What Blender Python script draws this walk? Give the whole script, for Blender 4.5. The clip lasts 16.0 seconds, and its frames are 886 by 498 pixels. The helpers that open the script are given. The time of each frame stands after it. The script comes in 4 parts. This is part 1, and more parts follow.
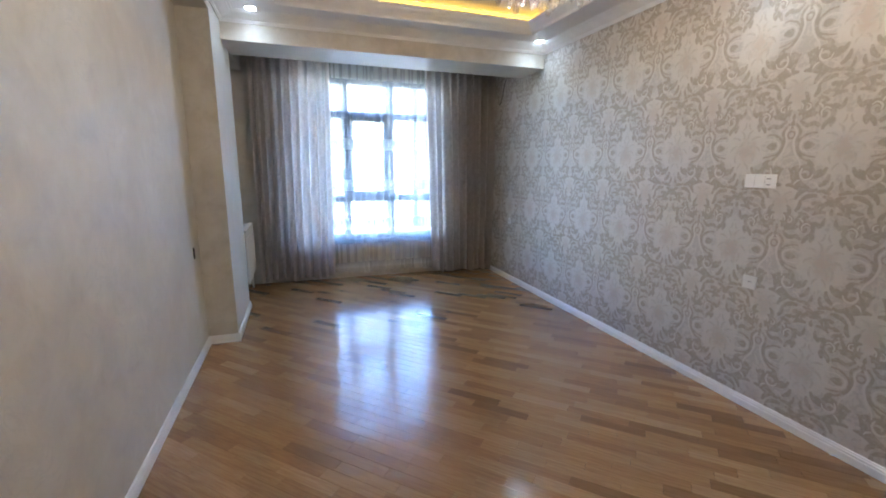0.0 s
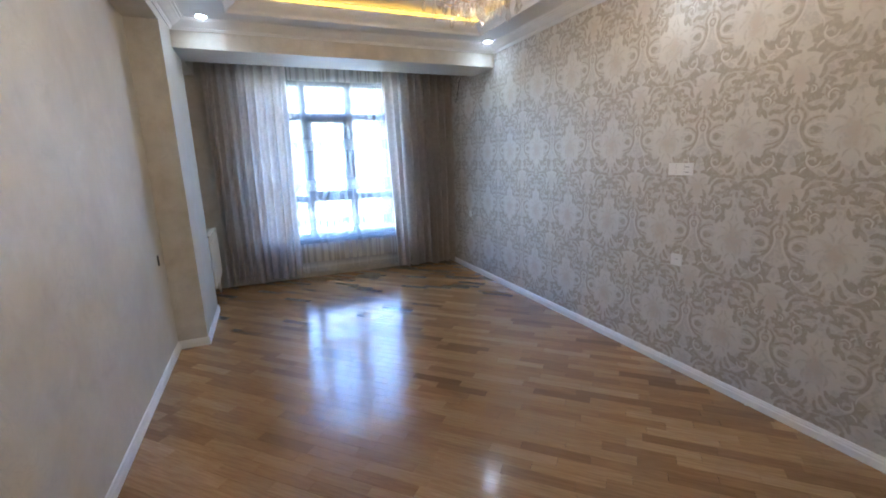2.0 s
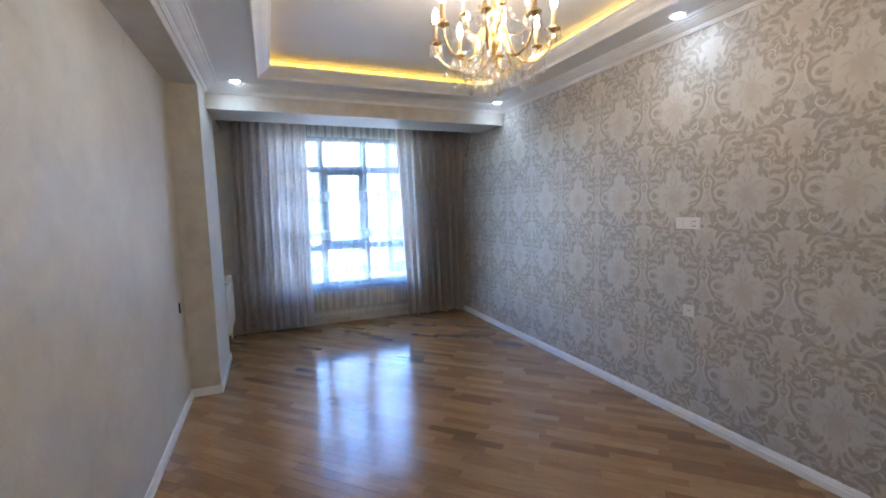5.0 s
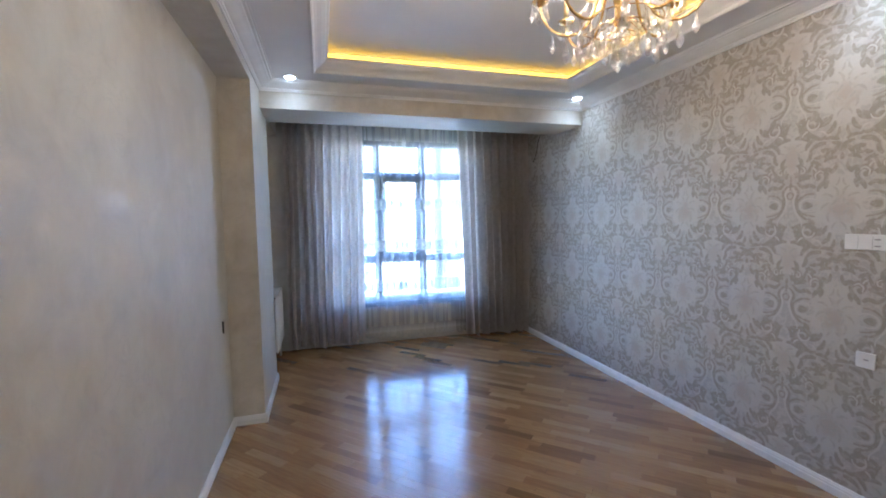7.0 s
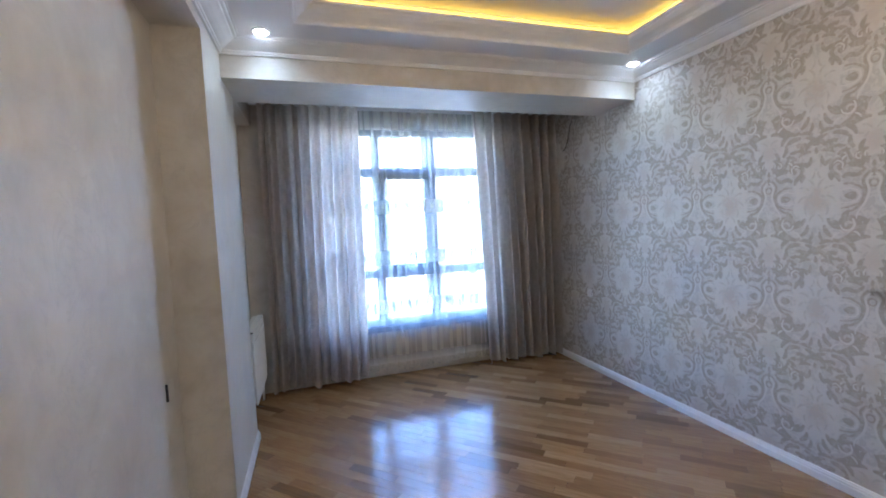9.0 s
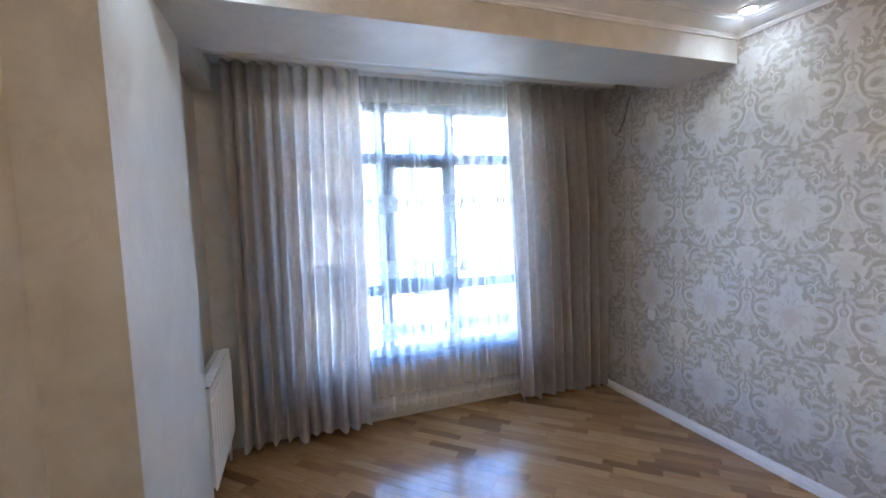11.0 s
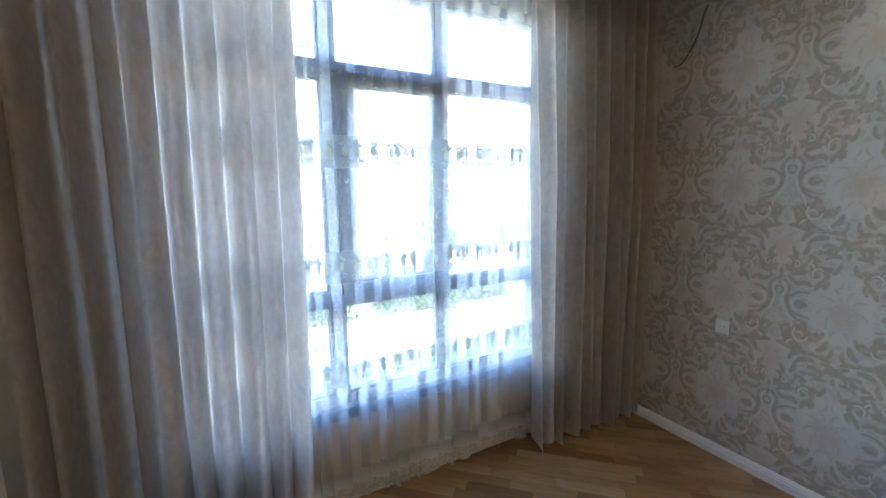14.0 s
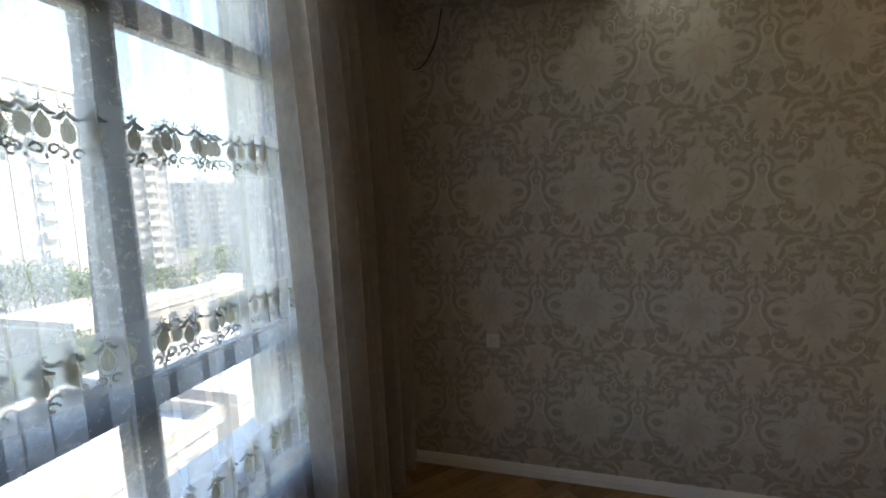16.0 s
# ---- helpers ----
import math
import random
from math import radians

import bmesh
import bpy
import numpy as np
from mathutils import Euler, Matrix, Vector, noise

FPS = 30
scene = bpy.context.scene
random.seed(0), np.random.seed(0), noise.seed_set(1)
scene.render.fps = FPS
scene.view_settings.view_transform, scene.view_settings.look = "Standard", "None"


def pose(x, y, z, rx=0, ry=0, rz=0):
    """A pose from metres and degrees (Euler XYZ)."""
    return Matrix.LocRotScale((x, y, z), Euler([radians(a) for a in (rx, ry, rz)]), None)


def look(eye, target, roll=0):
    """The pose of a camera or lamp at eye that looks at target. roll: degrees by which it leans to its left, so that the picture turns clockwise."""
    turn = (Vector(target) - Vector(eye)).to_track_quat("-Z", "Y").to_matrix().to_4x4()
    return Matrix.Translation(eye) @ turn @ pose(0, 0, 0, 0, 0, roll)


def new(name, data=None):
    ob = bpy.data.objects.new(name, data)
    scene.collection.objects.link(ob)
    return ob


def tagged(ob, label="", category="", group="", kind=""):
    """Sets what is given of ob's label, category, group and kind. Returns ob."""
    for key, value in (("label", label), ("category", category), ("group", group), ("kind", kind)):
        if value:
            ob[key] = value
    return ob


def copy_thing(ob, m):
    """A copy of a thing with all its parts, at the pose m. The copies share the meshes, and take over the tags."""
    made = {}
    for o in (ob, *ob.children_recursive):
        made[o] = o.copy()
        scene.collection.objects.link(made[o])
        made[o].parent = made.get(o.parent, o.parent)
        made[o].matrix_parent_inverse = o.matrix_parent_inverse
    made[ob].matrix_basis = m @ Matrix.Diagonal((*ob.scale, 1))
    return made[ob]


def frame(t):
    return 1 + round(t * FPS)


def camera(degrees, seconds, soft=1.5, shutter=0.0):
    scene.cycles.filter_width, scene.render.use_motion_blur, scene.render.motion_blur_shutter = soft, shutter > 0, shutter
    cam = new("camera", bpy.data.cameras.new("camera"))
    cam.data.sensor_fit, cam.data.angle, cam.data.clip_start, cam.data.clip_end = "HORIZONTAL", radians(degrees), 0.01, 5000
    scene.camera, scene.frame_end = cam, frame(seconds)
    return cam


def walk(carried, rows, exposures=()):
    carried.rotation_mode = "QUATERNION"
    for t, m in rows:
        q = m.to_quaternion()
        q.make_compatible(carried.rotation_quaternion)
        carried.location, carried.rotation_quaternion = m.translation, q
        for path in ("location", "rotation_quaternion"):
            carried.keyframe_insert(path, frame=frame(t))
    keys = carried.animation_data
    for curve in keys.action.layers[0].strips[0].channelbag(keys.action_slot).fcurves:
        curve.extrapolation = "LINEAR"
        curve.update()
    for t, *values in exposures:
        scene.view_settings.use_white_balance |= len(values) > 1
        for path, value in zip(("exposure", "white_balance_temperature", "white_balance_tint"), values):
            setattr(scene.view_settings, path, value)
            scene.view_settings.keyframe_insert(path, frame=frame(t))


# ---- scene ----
cam = camera(93.2, 16.0, soft=1.8)

PATH = [
    (0, (-2.671, 0.263, 1.517), (-2.037, 2.121, 1.132), 0.4),
    (0.5, (-2.567, 0.168, 1.52), (-1.913, 2.015, 1.117), 0.2),
    (1, (-2.506, 0.082, 1.494), (-1.832, 1.919, 1.077), -0.0),
    (1.5, (-2.549, 0.07, 1.513), (-1.847, 1.893, 1.084), -0.3),
    (2, (-2.644, 0.043, 1.555), (-1.888, 1.848, 1.14), -1.8),
    (2.5, (-2.72, 0.012, 1.567), (-1.945, 1.822, 1.216), -1.9),
    (3, (-2.763, -0.012, 1.573), (-1.98, 1.806, 1.281), -1.8),
    (3.5, (-2.788, -0.031, 1.592), (-2.001, 1.79, 1.338), -1.6),
    (4, (-2.777, -0.032, 1.594), (-2.004, 1.798, 1.362), -1.5),
    (6.3, (-2.75, 0.289, 1.601), (-2.073, 2.165, 1.458), -0.5),
    (6.5, (-2.751, 0.378, 1.616), (-2.145, 2.279, 1.469), -0.8),
    (7, (-2.764, 0.589, 1.6), (-2.211, 2.505, 1.459), -0.9),
    (7.5, (-2.852, 0.872, 1.616), (-2.287, 2.786, 1.477), -1.0),
    (8, (-2.837, 1.114, 1.609), (-2.25, 3.021, 1.476), -1.1),
    (8.5, (-2.778, 1.364, 1.62), (-2.182, 3.269, 1.495), -2.6),
    (9, (-2.768, 1.603, 1.597), (-2.168, 3.507, 1.479), -2.7),
    (9.2, (-2.769, 1.714, 1.599), (-2.142, 3.61, 1.486), -2.5),
    (11.3, (-2.765, 2.766, 1.681), (-2.084, 4.641, 1.529), -2.0),
    (11.5, (-2.778, 2.842, 1.671), (-2.081, 4.711, 1.521), -2.1),
    (12, (-2.741, 3.071, 1.655), (-2.055, 4.943, 1.506), -2.4),
    (12.5, (-2.695, 3.288, 1.656), (-2.022, 5.166, 1.509), -2.5),
    (13, (-2.703, 3.552, 1.629), (-1.92, 5.384, 1.46), -1.5),
    (13.5, (-2.71, 3.805, 1.626), (-1.715, 5.518, 1.35), -0.4),
    (14, (-2.599, 4.054, 1.643), (-1.627, 5.776, 1.344), -0.6),
    (14.5, (-2.525, 4.306, 1.631), (-1.352, 5.899, 1.335), 0.2),
    (15, (-2.516, 4.561, 1.664), (-0.974, 5.8, 1.369), 0.2),
    (15.5, (-2.444, 4.828, 1.595), (-0.689, 5.754, 1.339), -0.3),
    (16, (-2.324, 4.925, 1.617), (-0.414, 5.471, 1.388), -2.2),
]
EXPOSURES = [(0.0, 5.22, 5750, 16), (1.5, 5.2, 5700, 16), (3.0, 5.05, 5550, 16), (7.0, 5.0, 5450, 17), (9.0, 5.15, 5450, 18), (11.5, 5.25, 5950, 20), (12.0, 5.22, 6050, 20), (13.5, 4.97, 6400, 19), (14.0, 4.7, 6400, 14), (14.5, 4.28, 6500, 9), (15.2, 3.3, 7200, 11), (16.0, 3.14, 8300, 14)]
walk(cam, [(t, look(eye, target, roll)) for t, eye, target, roll in PATH], EXPOSURES)

# ---- light and exposure ----
SUN = Vector((0.55, -0.55, 0.63)).normalized()
world = bpy.data.worlds.new("sky")
scene.world = world
world.use_nodes = True
wn = world.node_tree
sky = wn.nodes.new("ShaderNodeTexSky")
sky.sky_type, sky.sun_disc = "NISHITA", False
sky.sun_elevation, sky.sun_rotation = math.asin(SUN.z), math.atan2(SUN.x, SUN.y)
sky.air_density, sky.dust_density, sky.ozone_density = 1.0, 0.1, 3.0
wn.nodes["Background"].inputs["Strength"].default_value = 0.11
wn.links.new(sky.outputs[0], wn.nodes["Background"].inputs["Color"])
sun = new("sun", bpy.data.lights.new("sun", "SUN"))
sun.data.energy, sun.data.angle, sun.data.color = 2.2, radians(0.5), (1.0, 0.95, 0.88)
sun.matrix_world = look(SUN * 60, (0, 0, 0))

# ---- plan, in metres ----
X_R, X_L, X_P, X_A = 0.0, -3.480, -3.25, -3.37   # papered wall, plaster wall, pillar face, alcove wall
Y_B, Y_P0, Y_P1, Y_W = -0.72, 4.13, 5.08, 6.04   # back wall, pillar front and back, window wall
Y_BM0, Y_BM1 = 4.626, 5.17                        # cross beam
Z_C, Z_T, Z_BM, Z_LB = 2.82, 2.985, 2.60, 2.684    # ceiling, tray, cross beam's and side beam's underside
WX0, WX1, WZ0, WZ1 = -2.76, -0.75, 0.53, 2.62    # window opening
TX0, TX1, TY0, TY1 = -2.778, -0.392, -0.26, 4.246 # tray's outer edge


# ---- building helpers ----
def box(bm, x0, x1, y0, y1, z0, z1, m=None):
    v = [bm.verts.new(Vector(p) if m is None else m @ Vector(p)) for p in
         ((x0, y0, z0), (x1, y0, z0), (x1, y1, z0), (x0, y1, z0), (x0, y0, z1), (x1, y0, z1), (x1, y1, z1), (x0, y1, z1))]
    for f in ((3, 2, 1, 0), (4, 5, 6, 7), (0, 1, 5, 4), (1, 2, 6, 5), (2, 3, 7, 6), (3, 0, 4, 7)):
        bm.faces.new([v[i] for i in f])
    return v


def soft_box(bm, x0, x1, y0, y1, z0, z1, r=0.004, n=2):
    b = bmesh.new()
    box(b, x0, x1, y0, y1, z0, z1)
    bmesh.ops.bevel(b, geom=b.edges[:], offset=r, segments=n, affect="EDGES", profile=0.5)
    take(bm, b)


def take(bm, other, m=None):
    """Adds another bmesh to bm and frees it."""
    me = bpy.data.meshes.new("tmp")
    if m is not None:
        bmesh.ops.transform(other, matrix=m, verts=other.verts)
    other.to_mesh(me)
    other.free()
    bm.from_mesh(me)
    bpy.data.meshes.remove(me)


def lathe(bm, prof, n=16, at=(0, 0, 0), m=None):
    """Turns a profile of (radius, z) round the z axis."""
    rings = []
    for r, z in prof:
        ring = []
        for k in range(n):
            a = 2 * math.pi * k / n
            p = Vector((r * math.cos(a) + at[0], r * math.sin(a) + at[1], z + at[2]))
            ring.append(bm.verts.new(m @ p if m is not None else p))
        rings.append(ring)
    for a, b in zip(rings, rings[1:]):
        for k in range(n):
            bm.faces.new((a[k], a[(k + 1) % n], b[(k + 1) % n], b[k]))
    bm.faces.new(rings[0][::-1])
    bm.faces.new(rings[-1])


def tube(bm, pts, r, n=8):
    """A round bar along points; r may be a number or one radius a point."""
    pts = [Vector(p) for p in pts]
    rings = []
    up = Vector((0.13, 0.21, 0.97))
    for i, p in enumerate(pts):
        d = (pts[min(i + 1, len(pts) - 1)] - pts[max(i - 1, 0)]).normalized()
        s = d.cross(up).normalized()
        t = s.cross(d)
        rr = r[i] if isinstance(r, (list, tuple)) else r
        rings.append([bm.verts.new(p + rr * (math.cos(2 * math.pi * k / n) * s + math.sin(2 * math.pi * k / n) * t)) for k in range(n)])
    for a, b in zip(rings, rings[1:]):
        for k in range(n):
            bm.faces.new((a[k], a[(k + 1) % n], b[(k + 1) % n], b[k]))
    bm.faces.new(rings[0][::-1])
    bm.faces.new(rings[-1])


def rect_moulding(bm, x0, x1, y0, y1, prof):
    """A mitred moulding inside a rectangle. prof: (distance inward, z)."""
    loops = [[bm.verts.new(p) for p in ((x0 + d, y0 + d, z), (x1 - d, y0 + d, z), (x1 - d, y1 - d, z), (x0 + d, y1 - d, z))] for d, z in prof]
    for a, b in zip(loops, loops[1:] + loops[:1]):
        for k in range(4):
            bm.faces.new((a[k], a[(k + 1) % 4], b[(k + 1) % 4], b[k]))


def bar(bm, a, b, inward, prof):
    """A straight moulding from a to b on the plan. prof: (distance along inward, z)."""
    n = Vector(inward)
    ends = [[bm.verts.new((p[0] + n.x * d, p[1] + n.y * d, z)) for d, z in prof] for p in (a, b)]
    k = len(prof)
    for i in range(k):
        bm.faces.new((ends[0][i], ends[0][(i + 1) % k], ends[1][(i + 1) % k], ends[1][i]))
    bm.faces.new(ends[0][::-1])
    bm.faces.new(ends[1])


def done(name, bm, mat, smooth=False):
    bmesh.ops.recalc_face_normals(bm, faces=bm.faces)
    me = bpy.data.meshes.new(name)
    bm.to_mesh(me)
    bm.free()
    me.materials.append(mat)
    if smooth:
        for p in me.polygons:
            p.use_smooth = True
    return me


def part(name, bm, mat, parent, label="", smooth=False):
    ob = new(name, done(name, bm, mat, smooth))
    ob.parent = parent
    return tagged(ob, label) if label else ob


def structure(name, bm, mat, label, category, smooth=False):
    return tagged(new(name, done(name, bm, mat, smooth)), label, category, kind="structure")


def thing(name, label, category, group="", at=(0, 0, 0)):
    ob = new(name)
    ob.location = at
    ob.empty_display_size = 0.1
    return tagged(ob, label, category, group)


# ---- materials ----
class Nodes:
    """Short-hand for node trees."""

    def __init__(self, name):
        self.mat = bpy.data.materials.new(name)
        self.mat.use_nodes = True
        self.t = self.mat.node_tree
        self.t.nodes.clear()
        self.out = self.t.nodes.new("ShaderNodeOutputMaterial")

    def add(self, kind, **sockets):
        n = self.t.nodes.new(kind)
        for k, v in sockets.items():
            self.put(n.inputs[k.replace("_", " ")], v)
        return n

    def put(self, socket, v):
        if hasattr(v, "is_output"):
            self.t.links.new(v, socket)
        else:
            socket.default_value = v

    def math(self, op, a, b=0.0, c=None, clamp=False):
        n = self.t.nodes.new("ShaderNodeMath")
        n.operation, n.use_clamp = op, clamp
        self.put(n.inputs[0], a)
        self.put(n.inputs[1], b)
        if c is not None:
            self.put(n.inputs[2], c)
        return n.outputs[0]

    def coords(self, kind="Object"):
        return self.add("ShaderNodeTexCoord").outputs[kind]

    def place(self):
        return self.add("ShaderNodeNewGeometry").outputs["Position"]

    def scaled(self, vec, s, rot=(0, 0, 0)):
        n = self.add("ShaderNodeMapping", Vector=vec)
        n.inputs["Scale"].default_value = s
        n.inputs["Rotation"].default_value = rot
        return n.outputs[0]

    def noise(self, vec, scale, detail=4.0, rough=0.55, warp=0.0):
        n = self.add("ShaderNodeTexNoise", Vector=vec, Scale=scale, Detail=detail, Roughness=rough, Distortion=warp)
        return n.outputs["Fac"]

    def ramp(self, fac, stops):
        n = self.add("ShaderNodeValToRGB", Fac=fac)
        e = n.color_ramp.elements
        while len(e) < len(stops):
            e.new(0.5)
        for el, (p, c) in zip(e, stops):
            el.position, el.color = p, (*c, 1) if len(c) == 3 else c
        return n.outputs[0]

    def mix(self, fac, a, b, blend="MIX"):
        n = self.t.nodes.new("ShaderNodeMix")
        n.data_type, n.blend_type = "RGBA", blend
        self.put(n.inputs[0], fac)
        self.put(n.inputs[6], (*a, 1) if isinstance(a, tuple) else a)
        self.put(n.inputs[7], (*b, 1) if isinstance(b, tuple) else b)
        return n.outputs[2]

    def step(self, v, lo, hi, a=0.0, b=1.0):
        n = self.t.nodes.new("ShaderNodeMapRange")
        n.interpolation_type = "SMOOTHSTEP"
        for s, x in zip(n.inputs, (v, lo, hi, a, b)):
            self.put(s, x)
        return n.outputs[0]

    def bump(self, h, strength=0.2, dist=0.002):
        return self.add("ShaderNodeBump", Height=h, Strength=strength, Distance=dist).outputs[0]

    def surface(self, color, rough=0.5, metal=0.0, normal=None, **more):
        n = self.add("ShaderNodeBsdfPrincipled", Roughness=rough, Metallic=metal, **more)
        self.put(n.inputs["Base Color"], (*color, 1) if isinstance(color, tuple) else color)
        if normal is not None:
            self.put(n.inputs["Normal"], normal)
        self.t.links.new(n.outputs[0], self.out.inputs[0])
        return self.mat


def plain(name, color, rough=0.5, metal=0.0, vary=0.12, scale=18.0, bump=0.05, **more):
    n = Nodes(name)
    p = n.place()
    a = n.noise(p, scale, 5)
    dark = tuple(c * (1 - vary) for c in color)
    light = tuple(min(1, c * (1 + vary * 0.5)) for c in color)
    col = n.ramp(a, [(0.3, dark), (0.7, light)])
    r = n.step(n.noise(p, scale * 3, 3), 0.3, 0.7, rough * 0.85, min(1, rough * 1.15))
    return n.surface(col, r, metal, n.bump(n.noise(p, scale * 12, 4), bump, 0.001), **more)


def glow(name, color, strength):
    n = Nodes(name)
    e = n.add("ShaderNodeEmission", Strength=strength)
    e.inputs["Color"].default_value = (*color, 1)
    n.t.links.new(e.outputs[0], n.out.inputs[0])
    return n.mat


def make_plaster():
    """Cream decorative plaster with clouded trowel marks and pearly patches."""
    n = Nodes("pearl_plaster")
    p = n.place()
    big = n.noise(p, 1.7, 4, 0.55, 0.3)
    mid = n.noise(p, 6.0, 5, 0.6, 0.5)
    fine = n.noise(p, 55.0, 4, 0.6)
    col = n.ramp(n.math("ADD", n.math("MULTIPLY", big, 0.45), n.math("MULTIPLY", mid, 0.55)),
                 [(0.34, (0.475, 0.434, 0.362)), (0.5, (0.570, 0.532, 0.462)), (0.66, (0.64, 0.610, 0.548))])
    vein = n.step(n.math("ABSOLUTE", n.math("SUBTRACT", n.noise(p, 4.2, 7, 0.65, 1.6), 0.5)), 0.0, 0.03, 0.22, 0.0)
    vein = n.math("MULTIPLY", vein, n.step(big, 0.46, 0.6))
    col = n.mix(vein, col, (0.40, 0.38, 0.35))
    rough = n.step(mid, 0.35, 0.65, 0.36, 0.6)
    h = n.math("ADD", n.math("MULTIPLY", mid, 1.0), n.math("MULTIPLY", fine, 0.35))
    return n.surface(col, rough, 0.0, n.bump(h, 0.25, 0.004))


PAPER_W, PAPER_H, PAPER_Y, PAPER_Z = 0.516, 0.622, 1.701, 1.648   # damask repeat and the heart of one medallion


def make_wallpaper(name, color, tinted=False, worn=None):
    """Pearly woven-look paper; the ground tone carries a soft rosy heart in each medallion."""
    n = Nodes(name)
    M = n.math
    p = n.place()
    weave = n.noise(n.scaled(p, (1, 420, 160)), 1.0, 2)
    grain = n.noise(p, 60.0, 4, 0.6)
    blot = n.noise(p, 3.0, 4)
    base = n.mix(M("MULTIPLY", weave, 0.5), color, tuple(c * 0.80 for c in color))
    base = n.mix(n.step(grain, 0.35, 0.7, 0.0, 0.35), base, tuple(c * 0.86 for c in color))
    base = n.mix(n.step(blot, 0.35, 0.7, 0.0, 0.18), base, tuple(c * 0.82 for c in color))
    if worn:
        base = n.mix(n.step(n.noise(p, 34.0, 3, 0.6, 0.8), 0.42, 0.70, 0.0, 0.7), base, worn)
    if tinted:
        sep = n.add("ShaderNodeSeparateXYZ", Vector=p)
        ogee = None
        for k, depth, rx, rz in ((0.0, 0.85, 0.124, 0.186), (0.5, 0.60, 0.104, 0.124)):
            def cell(c, at, size):
                return M("MULTIPLY", M("SUBTRACT", M("FRACT", M("ADD", M("DIVIDE", M("SUBTRACT", c, at), size), 40.5 + k)), 0.5), size)
            a, b = M("DIVIDE", cell(sep.outputs[1], PAPER_Y, PAPER_W), 0.085), M("DIVIDE", cell(sep.outputs[2], PAPER_Z - 0.02, PAPER_H), 0.105)
            d = M("ADD", M("SQRT", M("ADD", M("MULTIPLY", a, a), M("MULTIPLY", b, b))), M("MULTIPLY", M("SUBTRACT", n.noise(p, 22.0, 3), 0.5), 1.6))
            base = n.mix(n.step(d, 0.15, 1.05, depth, 0.0), base, tuple(c * q for c, q in zip(color, (0.80, 0.73, 0.69))))
            x, z = M("DIVIDE", cell(sep.outputs[1], PAPER_Y, PAPER_W), rx), M("DIVIDE", cell(sep.outputs[2], PAPER_Z, PAPER_H), rz)
            far = M("SQRT", M("ADD", M("MULTIPLY", x, x), M("MULTIPLY", z, z)))
            far = M("ADD", far, M("MULTIPLY", M("COSINE", M("MULTIPLY", M("ARCTAN2", M("ABSOLUTE", x), z), 8.0)), 0.09))
            far = M("ADD", far, M("MULTIPLY", M("SUBTRACT", n.noise(p, 30.0, 2), 0.5), 0.35))
            ogee = far if ogee is None else M("MINIMUM", ogee, far)
        base = n.mix(n.step(ogee, 0.88, 1.04, 0.0, 0.75), base, n.mix(n.step(n.noise(p, 26.0, 2, 0.5, 1.5), 0.42, 0.58), tuple(c * 0.90 for c in color), tuple(c * 0.72 for c in color)))
    h = M("ADD", M("MULTIPLY", grain, 0.5), M("MULTIPLY", weave, 0.4))
    return n.surface(base, n.step(grain, 0.3, 0.7, 0.42, 0.56), 0.0, n.bump(h, 0.25, 0.0015))


def make_parquet(name, rnd):
    """Varnished oak strip. rnd: which node tells the strips apart."""
    n = Nodes(name)
    if rnd == "object":
        r = n.add("ShaderNodeObjectInfo").outputs["Random"]
    else:
        r = n.add("ShaderNodeNewGeometry").outputs["Random Per Island"]
    p = n.place()
    along = n.scaled(p, (1, 1, 1), (0, 0, radians(45)))
    shift = n.add("ShaderNodeVectorMath")
    n.put(shift.inputs[0], along)
    comb = n.add("ShaderNodeCombineXYZ", X=n.math("MULTIPLY", r, 13.0), Y=n.math("MULTIPLY", r, 7.0))
    n.put(shift.inputs[1], comb.outputs[0])
    g = n.scaled(shift.outputs[0], (2.6, 34.0, 1.0))
    grain = n.noise(g, 2.2, 6, 0.6)
    pore = n.noise(n.scaled(shift.outputs[0], (14, 260, 1)), 1.0, 3)
    tone = n.ramp(r, [(0.0, (0.205, 0.112, 0.044)), (0.10, (0.30, 0.168, 0.070)), (0.45, (0.365, 0.210, 0.090)), (0.8, (0.41, 0.243, 0.108)), (1.0, (0.46, 0.288, 0.138))])
    col = n.mix(n.step(grain, 0.30, 0.72, 0.0, 0.60), tone, n.mix(1.0, tone, (0.62, 0.52, 0.43), "MULTIPLY"))
    col = n.mix(n.step(pore, 0.55, 0.75, 0.0, 0.25), col, (0.15, 0.075, 0.03))
    wear = n.noise(p, 2.2, 5)
    rough = n.step(wear, 0.3, 0.7, 0.16, 0.25)
    h = n.math("ADD", n.math("MULTIPLY", n.noise(p, 3.2, 2), 3.0), n.math("ADD", n.math("MULTIPLY", n.noise(n.scaled(p, (1, 1, 1)), 14.0, 3), 0.5), n.math("MULTIPLY", pore, 0.02)))
    tilt = n.math("MULTIPLY", r, 0.02)
    return n.surface(col, rough, 0.0, n.bump(n.math("ADD", h, tilt), 0.09, 0.006), Coat_Weight=0.6, Coat_Roughness=0.13)


